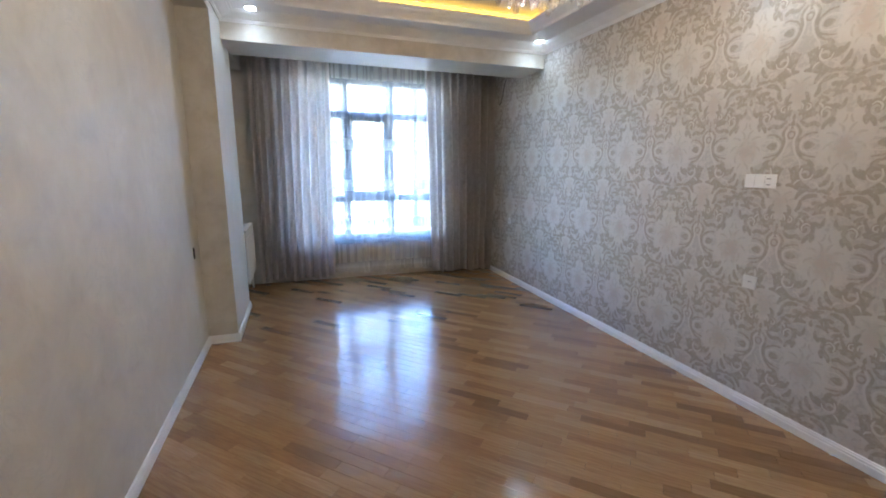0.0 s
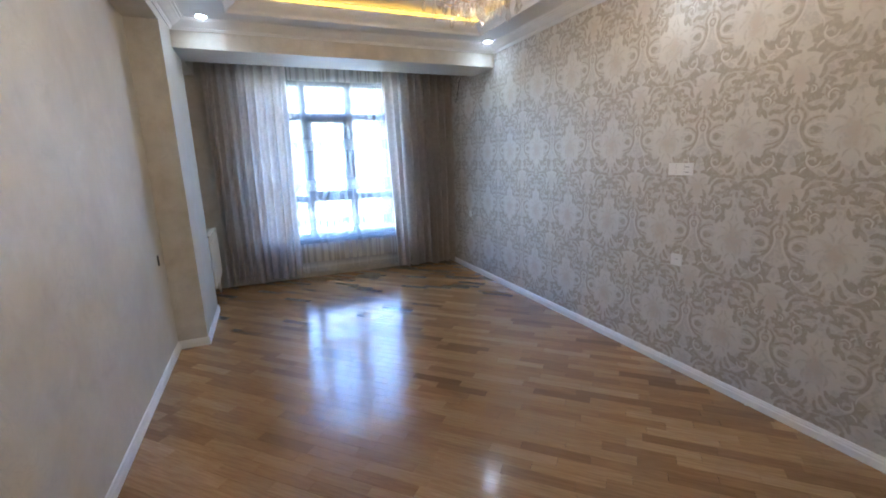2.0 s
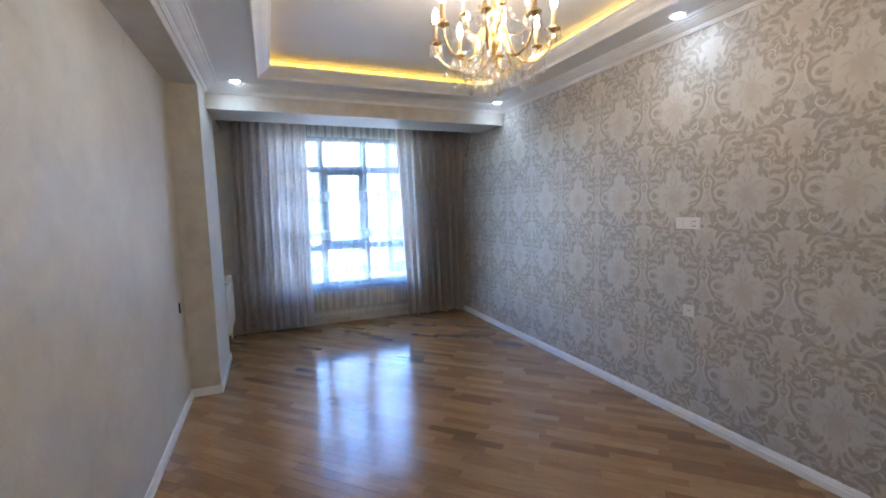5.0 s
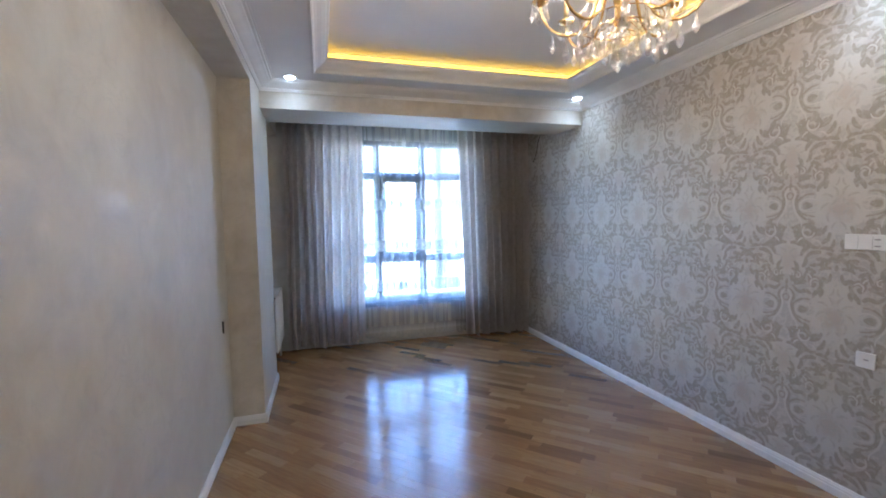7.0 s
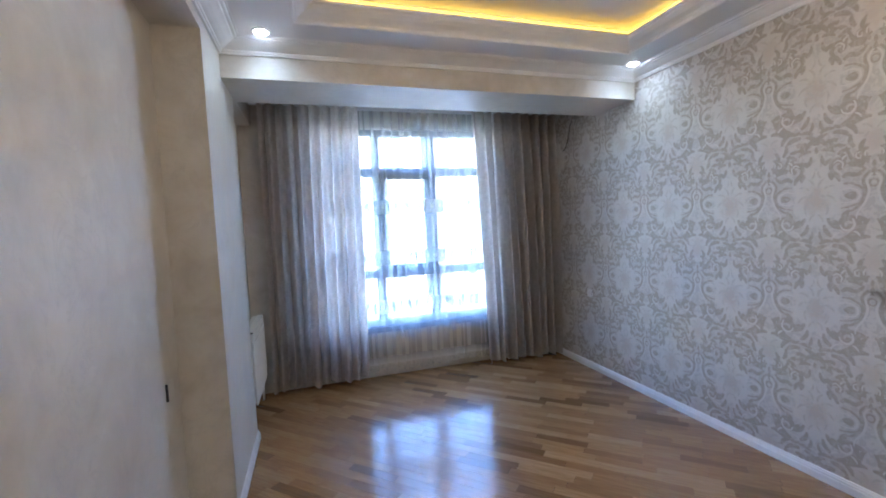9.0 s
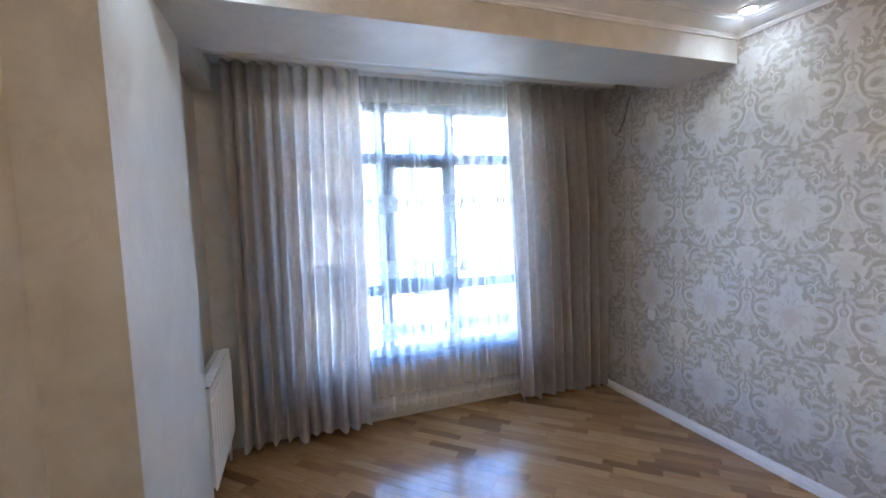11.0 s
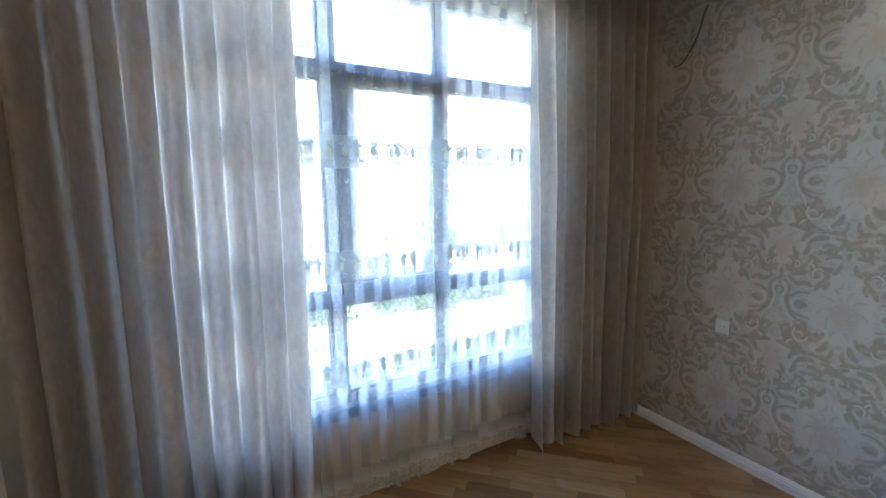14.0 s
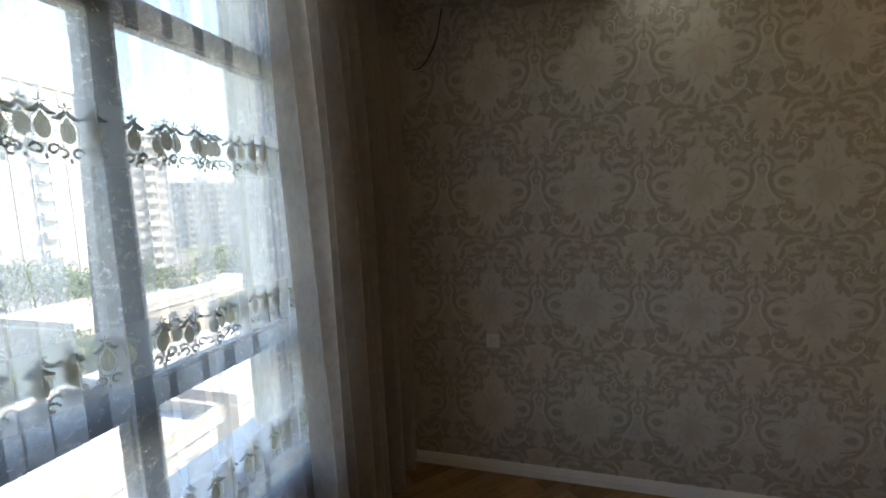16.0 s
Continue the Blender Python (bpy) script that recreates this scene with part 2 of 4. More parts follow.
def make_drape():
    """Taupe chenille that lets some daylight through."""
    n = Nodes("taupe_chenille")
    p = n.place()
    mottle = n.noise(n.scaled(p, (1, 1, 0.8)), 24.0, 5, 0.6, 0.6)
    fine = n.noise(n.scaled(p, (1, 1, 0.25)), 260.0, 2)
    col = n.ramp(mottle, [(0.30, (0.315, 0.285, 0.268)), (0.5, (0.420, 0.388, 0.370)), (0.70, (0.52, 0.490, 0.472))])
    b = n.bump(n.math("ADD", mottle, n.math("MULTIPLY", fine, 0.6)), 0.35, 0.002)
    d = n.add("ShaderNodeBsdfPrincipled", Roughness=0.7, Normal=b, Sheen_Weight=0.25, Sheen_Roughness=0.35)
    n.put(d.inputs["Base Color"], col)
    t = n.add("ShaderNodeBsdfTranslucent", Color=n.mix(0.8, col, (0.93, 0.81, 0.70)))
    m = n.add("ShaderNodeMixShader", Fac=0.43)
    n.t.links.new(d.outputs[0], m.inputs[1])
    n.t.links.new(t.outputs[0], m.inputs[2])
    n.t.links.new(m.outputs[0], n.out.inputs[0])
    return n.mat


BANDS = (1.80, 1.27, 0.755)      # heights of the embroidered bands


def make_sheer():
    """White voile with a thin woven sprig."""
    n = Nodes("white_voile")
    p = n.place()
    d = n.add("ShaderNodeBsdfDiffuse", Color=(0.95, 0.95, 0.95, 1))
    t = n.add("ShaderNodeBsdfTranslucent", Color=(0.95, 0.95, 0.95, 1))
    c = n.add("ShaderNodeMixShader", Fac=0.88)
    n.t.links.new(d.outputs[0], c.inputs[1])
    n.t.links.new(t.outputs[0], c.inputs[2])
    sprig = n.step(n.math("ABSOLUTE", n.math("SUBTRACT", n.noise(p, 26.0, 2, 0.5, 2.5), 0.62)), 0.0, 0.012, 0.12, 0.0)
    z = n.add("ShaderNodeSeparateXYZ", Vector=p).outputs[2]
    fac = n.math("ADD", 0.25, sprig)
    for band in BANDS:
        away = n.math("ABSOLUTE", n.math("SUBTRACT", z, band))
        fac = n.math("ADD", fac, n.step(away, 0.050, 0.085, 0.04, 0.0))
    fac = n.math("ADD", fac, n.step(z, 0.11, 0.24, 0.42, 0.0), clamp=True)
    clear = n.add("ShaderNodeBsdfTransparent")
    m = n.add("ShaderNodeMixShader", Fac=fac)
    n.t.links.new(clear.outputs[0], m.inputs[1])
    n.t.links.new(c.outputs[0], m.inputs[2])
    n.t.links.new(m.outputs[0], n.out.inputs[0])
    return n.mat


def make_lace():
    """Cream lace: thread flowers with small gaps between them."""
    n = Nodes("cream_lace")
    p = n.place()
    cells = n.add("ShaderNodeTexVoronoi", Vector=p, Scale=75.0).outputs["Distance"]
    d = n.add("ShaderNodeBsdfDiffuse", Color=(0.82, 0.79, 0.73, 1))
    t = n.add("ShaderNodeBsdfTranslucent", Color=(0.82, 0.79, 0.73, 1))
    c = n.add("ShaderNodeMixShader", Fac=0.4)
    n.t.links.new(d.outputs[0], c.inputs[1])
    n.t.links.new(t.outputs[0], c.inputs[2])
    clear = n.add("ShaderNodeBsdfTransparent")
    m = n.add("ShaderNodeMixShader", Fac=n.step(cells, 0.35, 0.75, 0.62, 0.45))
    n.t.links.new(clear.outputs[0], m.inputs[1])
    n.t.links.new(c.outputs[0], m.inputs[2])
    n.t.links.new(m.outputs[0], n.out.inputs[0])
    return n.mat


def make_crystal():
    """Clear cut crystal: bright mirror facets over a clear body."""
    n = Nodes("crystal")
    clear = n.add("ShaderNodeBsdfTransparent", Color=(0.97, 0.975, 0.98, 1))
    gloss = n.add("ShaderNodeBsdfGlossy", Roughness=0.12)
    face = n.add("ShaderNodeLayerWeight", Blend=0.5).outputs["Facing"]
    m = n.add("ShaderNodeMixShader", Fac=n.math("ADD", 0.30, n.math("MULTIPLY", n.math("POWER", face, 3.0), 0.6)))
    n.t.links.new(clear.outputs[0], m.inputs[1])
    n.t.links.new(gloss.outputs[0], m.inputs[2])
    n.t.links.new(m.outputs[0], n.out.inputs[0])
    return n.mat


def make_thread(name, color):
    """Embroidery thread, lit from both sides."""
    n = Nodes(name)
    k = n.noise(n.scaled(n.place(), (1, 1, 0.3)), 320.0, 3)
    col = n.ramp(k, [(0.3, tuple(c * 0.7 for c in color)), (0.7, tuple(c * 1.2 for c in color))])
    d = n.add("ShaderNodeBsdfDiffuse", Color=col)
    t = n.add("ShaderNodeBsdfTranslucent", Color=col)
    m = n.add("ShaderNodeMixShader", Fac=0.55)
    n.t.links.new(d.outputs[0], m.inputs[1])
    n.t.links.new(t.outputs[0], m.inputs[2])
    n.t.links.new(m.outputs[0], n.out.inputs[0])
    return n.mat


def make_pane():
    """A thin window pane: clear, with a mirror share that grows at grazing angles."""
    n = Nodes("window_glass")
    clear = n.add("ShaderNodeBsdfTransparent", Color=(0.93, 0.96, 0.97, 1))
    gloss = n.add("ShaderNodeBsdfGlossy", Roughness=0.0)
    face = n.add("ShaderNodeLayerWeight", Blend=0.5).outputs["Facing"]
    m = n.add("ShaderNodeMixShader", Fac=n.math("ADD", 0.02, n.math("MULTIPLY", n.math("POWER", face, 5.0), 0.6)))
    n.t.links.new(clear.outputs[0], m.inputs[1])
    n.t.links.new(gloss.outputs[0], m.inputs[2])
    n.t.links.new(m.outputs[0], n.out.inputs[0])
    return n.mat


M_PLASTER = make_plaster()
M_PAPER = make_wallpaper("damask_ground", (0.640, 0.608, 0.560), True)
M_PRINT_MID = make_wallpaper("damask_half_tone", (0.540, 0.500, 0.448), worn=(0.610, 0.576, 0.526))
M_PRINT = make_wallpaper("damask_taupe", (0.415, 0.370, 0.312), worn=(0.510, 0.468, 0.412))
M_PRINT_CREAM = make_wallpaper("damask_cream", (0.660, 0.630, 0.585))
M_CEIL = plain("ceiling_paint", (0.80, 0.79, 0.78), 0.55, vary=0.03, scale=3.0)
M_MOULD = plain("moulding_paint", (0.80, 0.79, 0.77), 0.42, vary=0.05, scale=9.0)
M_BASE = plain("baseboard_paint", (0.80, 0.79, 0.78), 0.36, vary=0.05, scale=14.0)
M_SCREED = plain("floor_screed", (0.10, 0.06, 0.03), 0.8)
M_OAK = make_parquet("oak_parquet", "object")
M_OAK_JOINED = make_parquet("oak_parquet_joined", "island")
M_DRAPE = make_drape()
M_SHEER = make_sheer()
M_LACE = make_lace()
M_FRAME = plain("anthracite_frame", (0.030, 0.046, 0.080), 0.35, vary=0.2, scale=30)
M_PANE = make_pane()
M_SILL = plain("white_sill", (0.78, 0.78, 0.77), 0.36, vary=0.05)
M_RAD = plain("radiator_enamel", (0.80, 0.80, 0.78), 0.36, vary=0.03, scale=6, bump=0.01)
M_HOLLOW_SHADE = plain("painted_hollow_shade", (0.10, 0.11, 0.10), 0.6)
M_DARK = plain("dark_plastic", (0.02, 0.02, 0.022), 0.5)
M_PLATE = plain("switch_plastic", (0.80, 0.79, 0.77), 0.22, vary=0.03)
M_CREAM = plain("cream_plastic", (0.58, 0.545, 0.485), 0.4, vary=0.05)
M_MARK = plain("grey_marking", (0.30, 0.28, 0.27), 0.5)
M_GOLD = plain("gold_metal", (0.86, 0.62, 0.28), 0.22, 1.0, vary=0.15, scale=40)
M_CANDLE = plain("gilt_sleeve", (0.66, 0.48, 0.24), 0.4, vary=0.05)
M_CRYSTAL = make_crystal()
M_BULB = glow("candle_bulb", (1.0, 0.78, 0.50), 6.0)
M_LED_GLOW = glow("amber_led_glow", (1.0, 0.56, 0.05), 0.13)
M_SPOT = glow("cool_spot", (0.78, 0.93, 1.0), 1.6)
M_RING = plain("spot_ring_enamel", (0.82, 0.82, 0.80), 0.36)
M_WIRE = plain("cable_rubber", (0.03, 0.028, 0.026), 0.55)
M_OLIVE = make_thread("olive_thread", (0.56, 0.54, 0.44))
M_GREY_THREAD = make_thread("grey_thread", (0.44, 0.455, 0.42))


# ---- room shell ----
def build_shell():
    bm = bmesh.new()
    box(bm, X_R, X_R + 0.2, Y_B - 0.2, Y_W + 0.3, -0.15, 3.2)
    structure("wall_east", bm, M_PAPER, "cream and taupe damask papered wall", "wall")
    bm = bmesh.new()
    box(bm, X_L - 0.2, X_L, Y_B - 0.2, Y_P0, 0, 3.2)
    structure("wall_west", bm, M_PLASTER, "cream pearly decorative plaster wall", "wall")
    bm = bmesh.new()
    box(bm, X_L - 0.2, X_P, Y_P0, Y_P1, 0, 3.2)
    structure("pillar", bm, M_PLASTER, "square pillar in cream decorative plaster", "pillar")
    bm = bmesh.new()
    box(bm, X_L - 0.2, X_A, Y_P1, Y_W, 0, 3.2)
    structure("wall_alcove", bm, M_PLASTER, "cream plaster wall behind the radiator", "wall")
    # unseen back wall, added to shut outside light out
    bm = bmesh.new()
    box(bm, X_L, X_R, Y_B - 0.2, Y_B, 0, 3.2)
    structure("wall_south", bm, M_PLASTER, "unseen plain cream plaster wall added to close the room against outside light", "wall")
    bm = bmesh.new()
    for x0, x1, z0, z1 in ((X_L - 0.2, WX0, 0, 3.2), (WX1, X_R, 0, 3.2), (WX0, WX1, 0, WZ0), (WX0, WX1, WZ1, 3.2)):
        box(bm, x0, x1, Y_W, Y_W + 0.3, z0, z1)
    bmesh.ops.remove_doubles(bm, verts=bm.verts, dist=0.0005)
    structure("wall_north", bm, M_PLASTER, "cream plaster window wall with a tall opening", "wall")
    bm = bmesh.new()
    box(bm, X_L - 0.2, X_R + 0.2, Y_B - 0.2, Y_W + 0.3, -0.25, -0.016)
    structure("floor", bm, M_SCREED, "floor of glossy oak strip parquet laid diagonally", "floor")
    bm = bmesh.new()
    box(bm, X_P, X_R, Y_BM0, Y_BM1, Z_BM, 3.1)
    structure("beam_cross", bm, M_PLASTER, "cream plaster beam across the room", "beam")
    bm = bmesh.new()
    box(bm, X_L, X_P, Y_B, Y_P0, Z_LB, 3.1)
    structure("beam_side", bm, M_PLASTER, "cream plaster beam along the side wall", "beam")
    bm = bmesh.new()
    box(bm, X_A, X_P, Y_P1, Y_W, 2.625, 3.1)
    structure("beam_alcove", bm, M_PLASTER, "short cream plaster beam over the radiator alcove", "beam")
    # ceiling with the tray
    bm = bmesh.new()
    for x0, x1, y0, y1 in ((X_P, TX0, Y_B, Y_BM0), (TX1, X_R, Y_B, Y_BM0), (TX0, TX1, Y_B, TY0), (TX0, TX1, TY1, Y_BM0)):
        box(bm, x0, x1, y0, y1, Z_C, 3.1)
    box(bm, X_P, X_R, Y_BM1, Y_W, Z_C, 3.1)
    box(bm, TX0, TX1, TY0, TY1, Z_T, 3.12)
    structure("ceiling", bm, M_CEIL, "white ceiling with a recessed tray", "ceiling")
    # unseen cover, added so that no sun or sky leaks in from above
    bm = bmesh.new()
    box(bm, X_L - 0.2, X_R + 0.2, Y_B - 0.2, Y_W + 0.3, 3.2, 3.35)
    structure("unseen_roof_cover", bm, M_SCREED, "unseen slab added over the room to keep out sun and sky", "slab")
    # cornice and tray moulding
    bm = bmesh.new()
    z = Z_C
    rect_moulding(bm, X_P, X_R, Y_B, Y_BM0, [(0.001, z - 0.075), (0.014, z - 0.075), (0.016, z - 0.066), (0.024, z - 0.062), (0.026, z - 0.052),
                  (0.045, z - 0.046), (0.068, z - 0.036), (0.090, z - 0.024), (0.104, z - 0.018), (0.108, z - 0.012), (0.124, z - 0.011), (0.128, z - 0.004),
                  (0.140, z - 0.003), (0.140, z + 0.004), (0.001, z + 0.004)])
    structure("trim_cornice", bm, M_MOULD, "white stepped ceiling cornice", "cornice")
    bm = bmesh.new()
    rect_moulding(bm, TX0, TX1, TY0, TY1, [(-0.020, z + 0.004), (-0.020, z - 0.010), (-0.004, z - 0.014), (0.006, z - 0.008), (0.012, z + 0.006), (0.030, z + 0.020),
                  (0.058, z + 0.034), (0.082, z + 0.052), (0.092, z + 0.064), (0.104, z + 0.068), (0.108, z + 0.080), (0.100, z + 0.086), (0.012, z + 0.086), (0.004, z + 0.02)])
    structure("trim_tray", bm, M_MOULD, "white moulding round the ceiling tray", "moulding")
    bm = bmesh.new()
    bar(bm, (X_P, 5.66), (X_R, 5.66), (0, 1), [(0, z + 0.003), (0, z - 0.008), (0.03, z - 0.010), (0.045, z - 0.018), (0.075, z - 0.026), (0.085, z - 0.040), (0.115, z - 0.042), (0.115, z + 0.003)])
    structure("trim_curtain", bm, M_MOULD, "white moulding that hides the curtain rail", "moulding")
    # baseboards
    b = [(0.0, -0.012), (0.018, -0.012), (0.018, 0.040), (0.014, 0.046), (0.014, 0.054), (0.009, 0.062), (0.008, 0.068), (0.0, 0.070)]
    bm = bmesh.new()
    bar(bm, (X_R - 0.001, Y_B), (X_R - 0.001, Y_W), (-1, 0), b)
    structure("baseboard_east", bm, M_BASE, "white stepped baseboard", "baseboard")
    bm = bmesh.new()
    bar(bm, (X_L + 0.001, Y_B), (X_L + 0.001, Y_P0), (1, 0), b)
    bar(bm, (X_L, Y_P0 - 0.001), (X_P + 0.018, Y_P0 - 0.001), (0, -1), b)
    bar(bm, (X_P + 0.001, Y_P0), (X_P + 0.001, Y_P1), (1, 0), b)
    structure("baseboard_west", bm, M_BASE, "white stepped baseboard round the pillar", "baseboard")


build_shell()


def build_led():
    # The tray's side itself glows here, in place of light from a hidden LED.
    bm = bmesh.new()
    rect_moulding(bm, TX0, TX1, TY0, TY1, [(0.001, Z_C + 0.124), (0.006, Z_C + 0.126), (0.006, Z_C + 0.150), (0.001, Z_C + 0.152)])
    led = thing("led_strip", "glowing amber band on the tray's side, standing for the light of a hidden strip", "light strip")
    part("strip", bm, M_LED_GLOW, led)


build_led()


# ---- window ----
def ring_frame(bm, x0, x1, z0, z1, y0, y1, w, m=None):
    """Four mitre-free bars with a small stop bead inside."""
    for a in ((x0, x0 + w, z0, z1), (x1 - w, x1, z0, z1), (x0 + w, x1 - w, z0, z0 + w), (x0 + w, x1 - w, z1 - w, z1)):
        box(bm, a[0], a[1], y0, y1, a[2], a[3], m)
    b = 0.012
    for a in ((x0 + w, x0 + w + b, z0 + w, z1 - w), (x1 - w - b, x1 - w, z0 + w, z1 - w), (x0 + w + b, x1 - w - b, z0 + w, z0 + w + b), (x0 + w + b, x1 - w - b, z1 - w - b, z1 - w)):
        box(bm, a[0], a[1], y0 + 0.012, y1 - 0.012, a[2], a[3], m)


XM0, XM1 = -2.062, -1.46        # mullion axes
ZT, ZL = 2.175, 1.09            # transom axes


def build_window():
    win = structure("window_1", bmesh.new(), M_FRAME, "tall anthracite window with its middle sash tilted open", "window")
    y0, y1 = Y_W + 0.03, Y_W + 0.10
    bm = bmesh.new()
    w = 0.055
    for a in ((WX0, WX0 + w, WZ0, WZ1), (WX1 - w, WX1, WZ0, WZ1), (WX0 + w, WX1 - w, WZ0, WZ0 + w), (WX0 + w, WX1 - w, WZ1 - w, WZ1)):
        box(bm, a[0], a[1], y0, y1, a[2], a[3])
    part("window_frame", bm, M_FRAME, win)
    h = 0.034
    for x in (XM0, XM1):
        bm = bmesh.new()
        box(bm, x - h, x + h, y0 + 0.002, y1 - 0.002, WZ0 + w, WZ1 - w)
        part("mullion", bm, M_FRAME, win)
    cols = ((WX0 + w, XM0 - h), (XM0 + h, XM1 - h), (XM1 + h, WX1 - w))
    rows = ((WZ0 + w, ZL - h), (ZL + h, ZT - h), (ZT + h, WZ1 - w))
    for z in (ZT, ZL):
        for x0, x1 in cols:
            bm = bmesh.new()
            box(bm, x0, x1, y0 + 0.004, y1 - 0.004, z - h, z + h)
            part("transom", bm, M_FRAME, win)
    for i, (x0, x1) in enumerate(cols):
        for j, (z0, z1) in enumerate(rows):
            if (i, j) == (1, 1):
                continue
            bm = bmesh.new()
            b = 0.012
            for a in ((x0, x0 + b, z0, z1), (x1 - b, x1, z0, z1), (x0 + b, x1 - b, z0, z0 + b), (x0 + b, x1 - b, z1 - b, z1)):
                box(bm, a[0], a[1], y0 + 0.014, y1 - 0.014, a[2], a[3])
            part("glazing_bead", bm, M_FRAME, win)
            bm = bmesh.new()
            box(bm, x0 + b, x1 - b, y0 + 0.032, y0 + 0.036, z0 + b, z1 - b)
            pane = part("pane", bm, M_PANE, win)
            pane.visible_shadow = False
    # the middle sash, tilted in at its top
    x0, x1 = XM0 + 0.026, XM1 - 0.026
    z0, z1 = ZL + 0.020, ZT - 0.012
    m = Matrix.Translation((0, y0 - 0.004, z0)) @ Matrix.Rotation(radians(3.8), 4, "X")
    bm = bmesh.new()
    ring_frame(bm, x0, x1, 0, z1 - z0, -0.012, 0.046, 0.062, m)
    sash = part("sash", bm, M_FRAME, win, "anthracite sash tilted inwards at the top")
    bm = bmesh.new()
    box(bm, x0 + 0.07, x1 - 0.07, 0.014, 0.018, 0.07, z1 - z0 - 0.07, m)
    pane = part("pane", bm, M_PANE, sash)
    pane.visible_shadow = False
    bm = bmesh.new()
    soft_box(bm, WX0 - 0.03, WX1 + 0.03, Y_W - 0.02, Y_W + 0.029, WZ0 - 0.058, WZ0 + 0.002, 0.005)
    part("window_sill", bm, M_FRAME, win)
    bm = bmesh.new()
    soft_box(bm, WX0 - 0.05, WX1 + 0.05, Y_W + 0.105, Y_W + 0.36, WZ0 + 0.035, WZ0 + 0.062, 0.004)
    part("outer_sill", bm, M_SILL, win, "white outer sill")


build_window()


# ---- curtains ----
def fold_sheet(rail, z0, z1, nz, hem=None):
    """A cloth hung from a rail. rail(s, h) gives x, y at s in 0..1 along and h in 0..1 up."""
    bm = bmesh.new()
    ns = rail.steps
    grid = []
    for j in range(nz + 1):
        h = j / nz
        row = []
        for i in range(ns + 1):
            s = i / ns
            x, y = rail(s, h)
            low = z0 + (hem(s) if hem else 0.0)
            row.append(bm.verts.new((x, y, low + (z1 - low) * h)))
        grid.append(row)
    for j in range(nz):
        for i in range(ns):
            bm.faces.new((grid[j][i], grid[j][i + 1], grid[j + 1][i + 1], grid[j + 1][i]))
    return bm


class DrapeRail:
    """Deep soft folds below pinch pleats."""

    def __init__(self, x_top, x_low, folds, seed, y):
        self.x_top, self.x_low, self.folds, self.y = x_top, x_low, folds, y
        rng = random.Random(seed)
        self.amp = [rng.uniform(0.75, 1.2) for _ in range(folds + 2)]
        self.jit = [rng.uniform(-0.22, 0.22) for _ in range(folds + 2)]
        self.lap = [rng.uniform(-0.65, 0.95) for _ in range(folds + 2)]
        self.sway = [rng.uniform(-1, 1) for _ in range(folds + 2)]
        self.steps = folds * 24

    def lerp(self, table, f):
        i = int(f)
        k = f - i
        k = k * k * (3 - 2 * k)
        return table[i] * (1 - k) + table[min(i + 1, len(table) - 1)] * k

    def __call__(self, s, h):
        f = s * self.folds
        a = self.lerp(self.amp, f)
        ph = 2 * math.pi * (f + self.lerp(self.jit, f) * (1 - h))
        down = 1 - h
        x0 = self.x_top[0] * h + self.x_low[0] * down
        x1 = self.x_top[1] * h + self.x_low[1] * down
        x = x0 + (x1 - x0) * s
        amp = (0.040 + 0.034 * min(1.0, down * 2.5)) * (0.55 + 0.45 * a)
        pitch = abs(x1 - x0) / self.folds
        lap = self.lerp(self.lap, f) * (0.9 + 0.25 * min(1.0, down * 3.0))
        x += lap * pitch / 6.28 * math.sin(ph) + 0.012 * self.lerp(self.sway, f) * math.sin(2.6 * down)
        wave = math.cos(ph) + 0.14 * down * math.sin(2 * ph + self.lerp(self.sway, f) * 2)
        y = min(self.y - amp * wave, 5.935) + 0.012 * math.sin(3.1 * f + 5 * down) * down
        return x, y


def build_drape(name, x_top, x_low, folds, seed, low, label):
    d = thing(name, label, "curtain", "drapes beside the window")
    rail = DrapeRail(x_top, x_low, folds, seed, 5.866)
    rng = random.Random(seed + 7)
    ph = [rng.uniform(0, 6.28) for _ in range(3)]
    bm = fold_sheet(rail, low, 2.788, 44, lambda s: 0.016 + 0.012 * math.sin(17 * s + ph[0]) + 0.012 * math.sin(2 * math.pi * folds * s + ph[1]))
    part("cloth", bm, M_DRAPE, d, smooth=True)
    bm = bmesh.new()
    xs = (x_top[0] + 0.01, x_top[1] - 0.01)
    box(bm, xs[0], xs[1], 5.878, 5.892, 2.786, Z_C + 0.001)
    part("rail", bm, M_MOULD, d, "white ceiling curtain rail")


build_drape("curtain_drape", (-3.165, -2.25), (-3.185, -2.29), 9, 3, 0.06, "gathered taupe chenille drape with pinch pleats, backlit by the window")
build_drape("curtain_drape", (-1.045, -0.03), (-0.95, -0.035), 9, 8, 0.02, "gathered taupe chenille drape hanging against the papered wall")


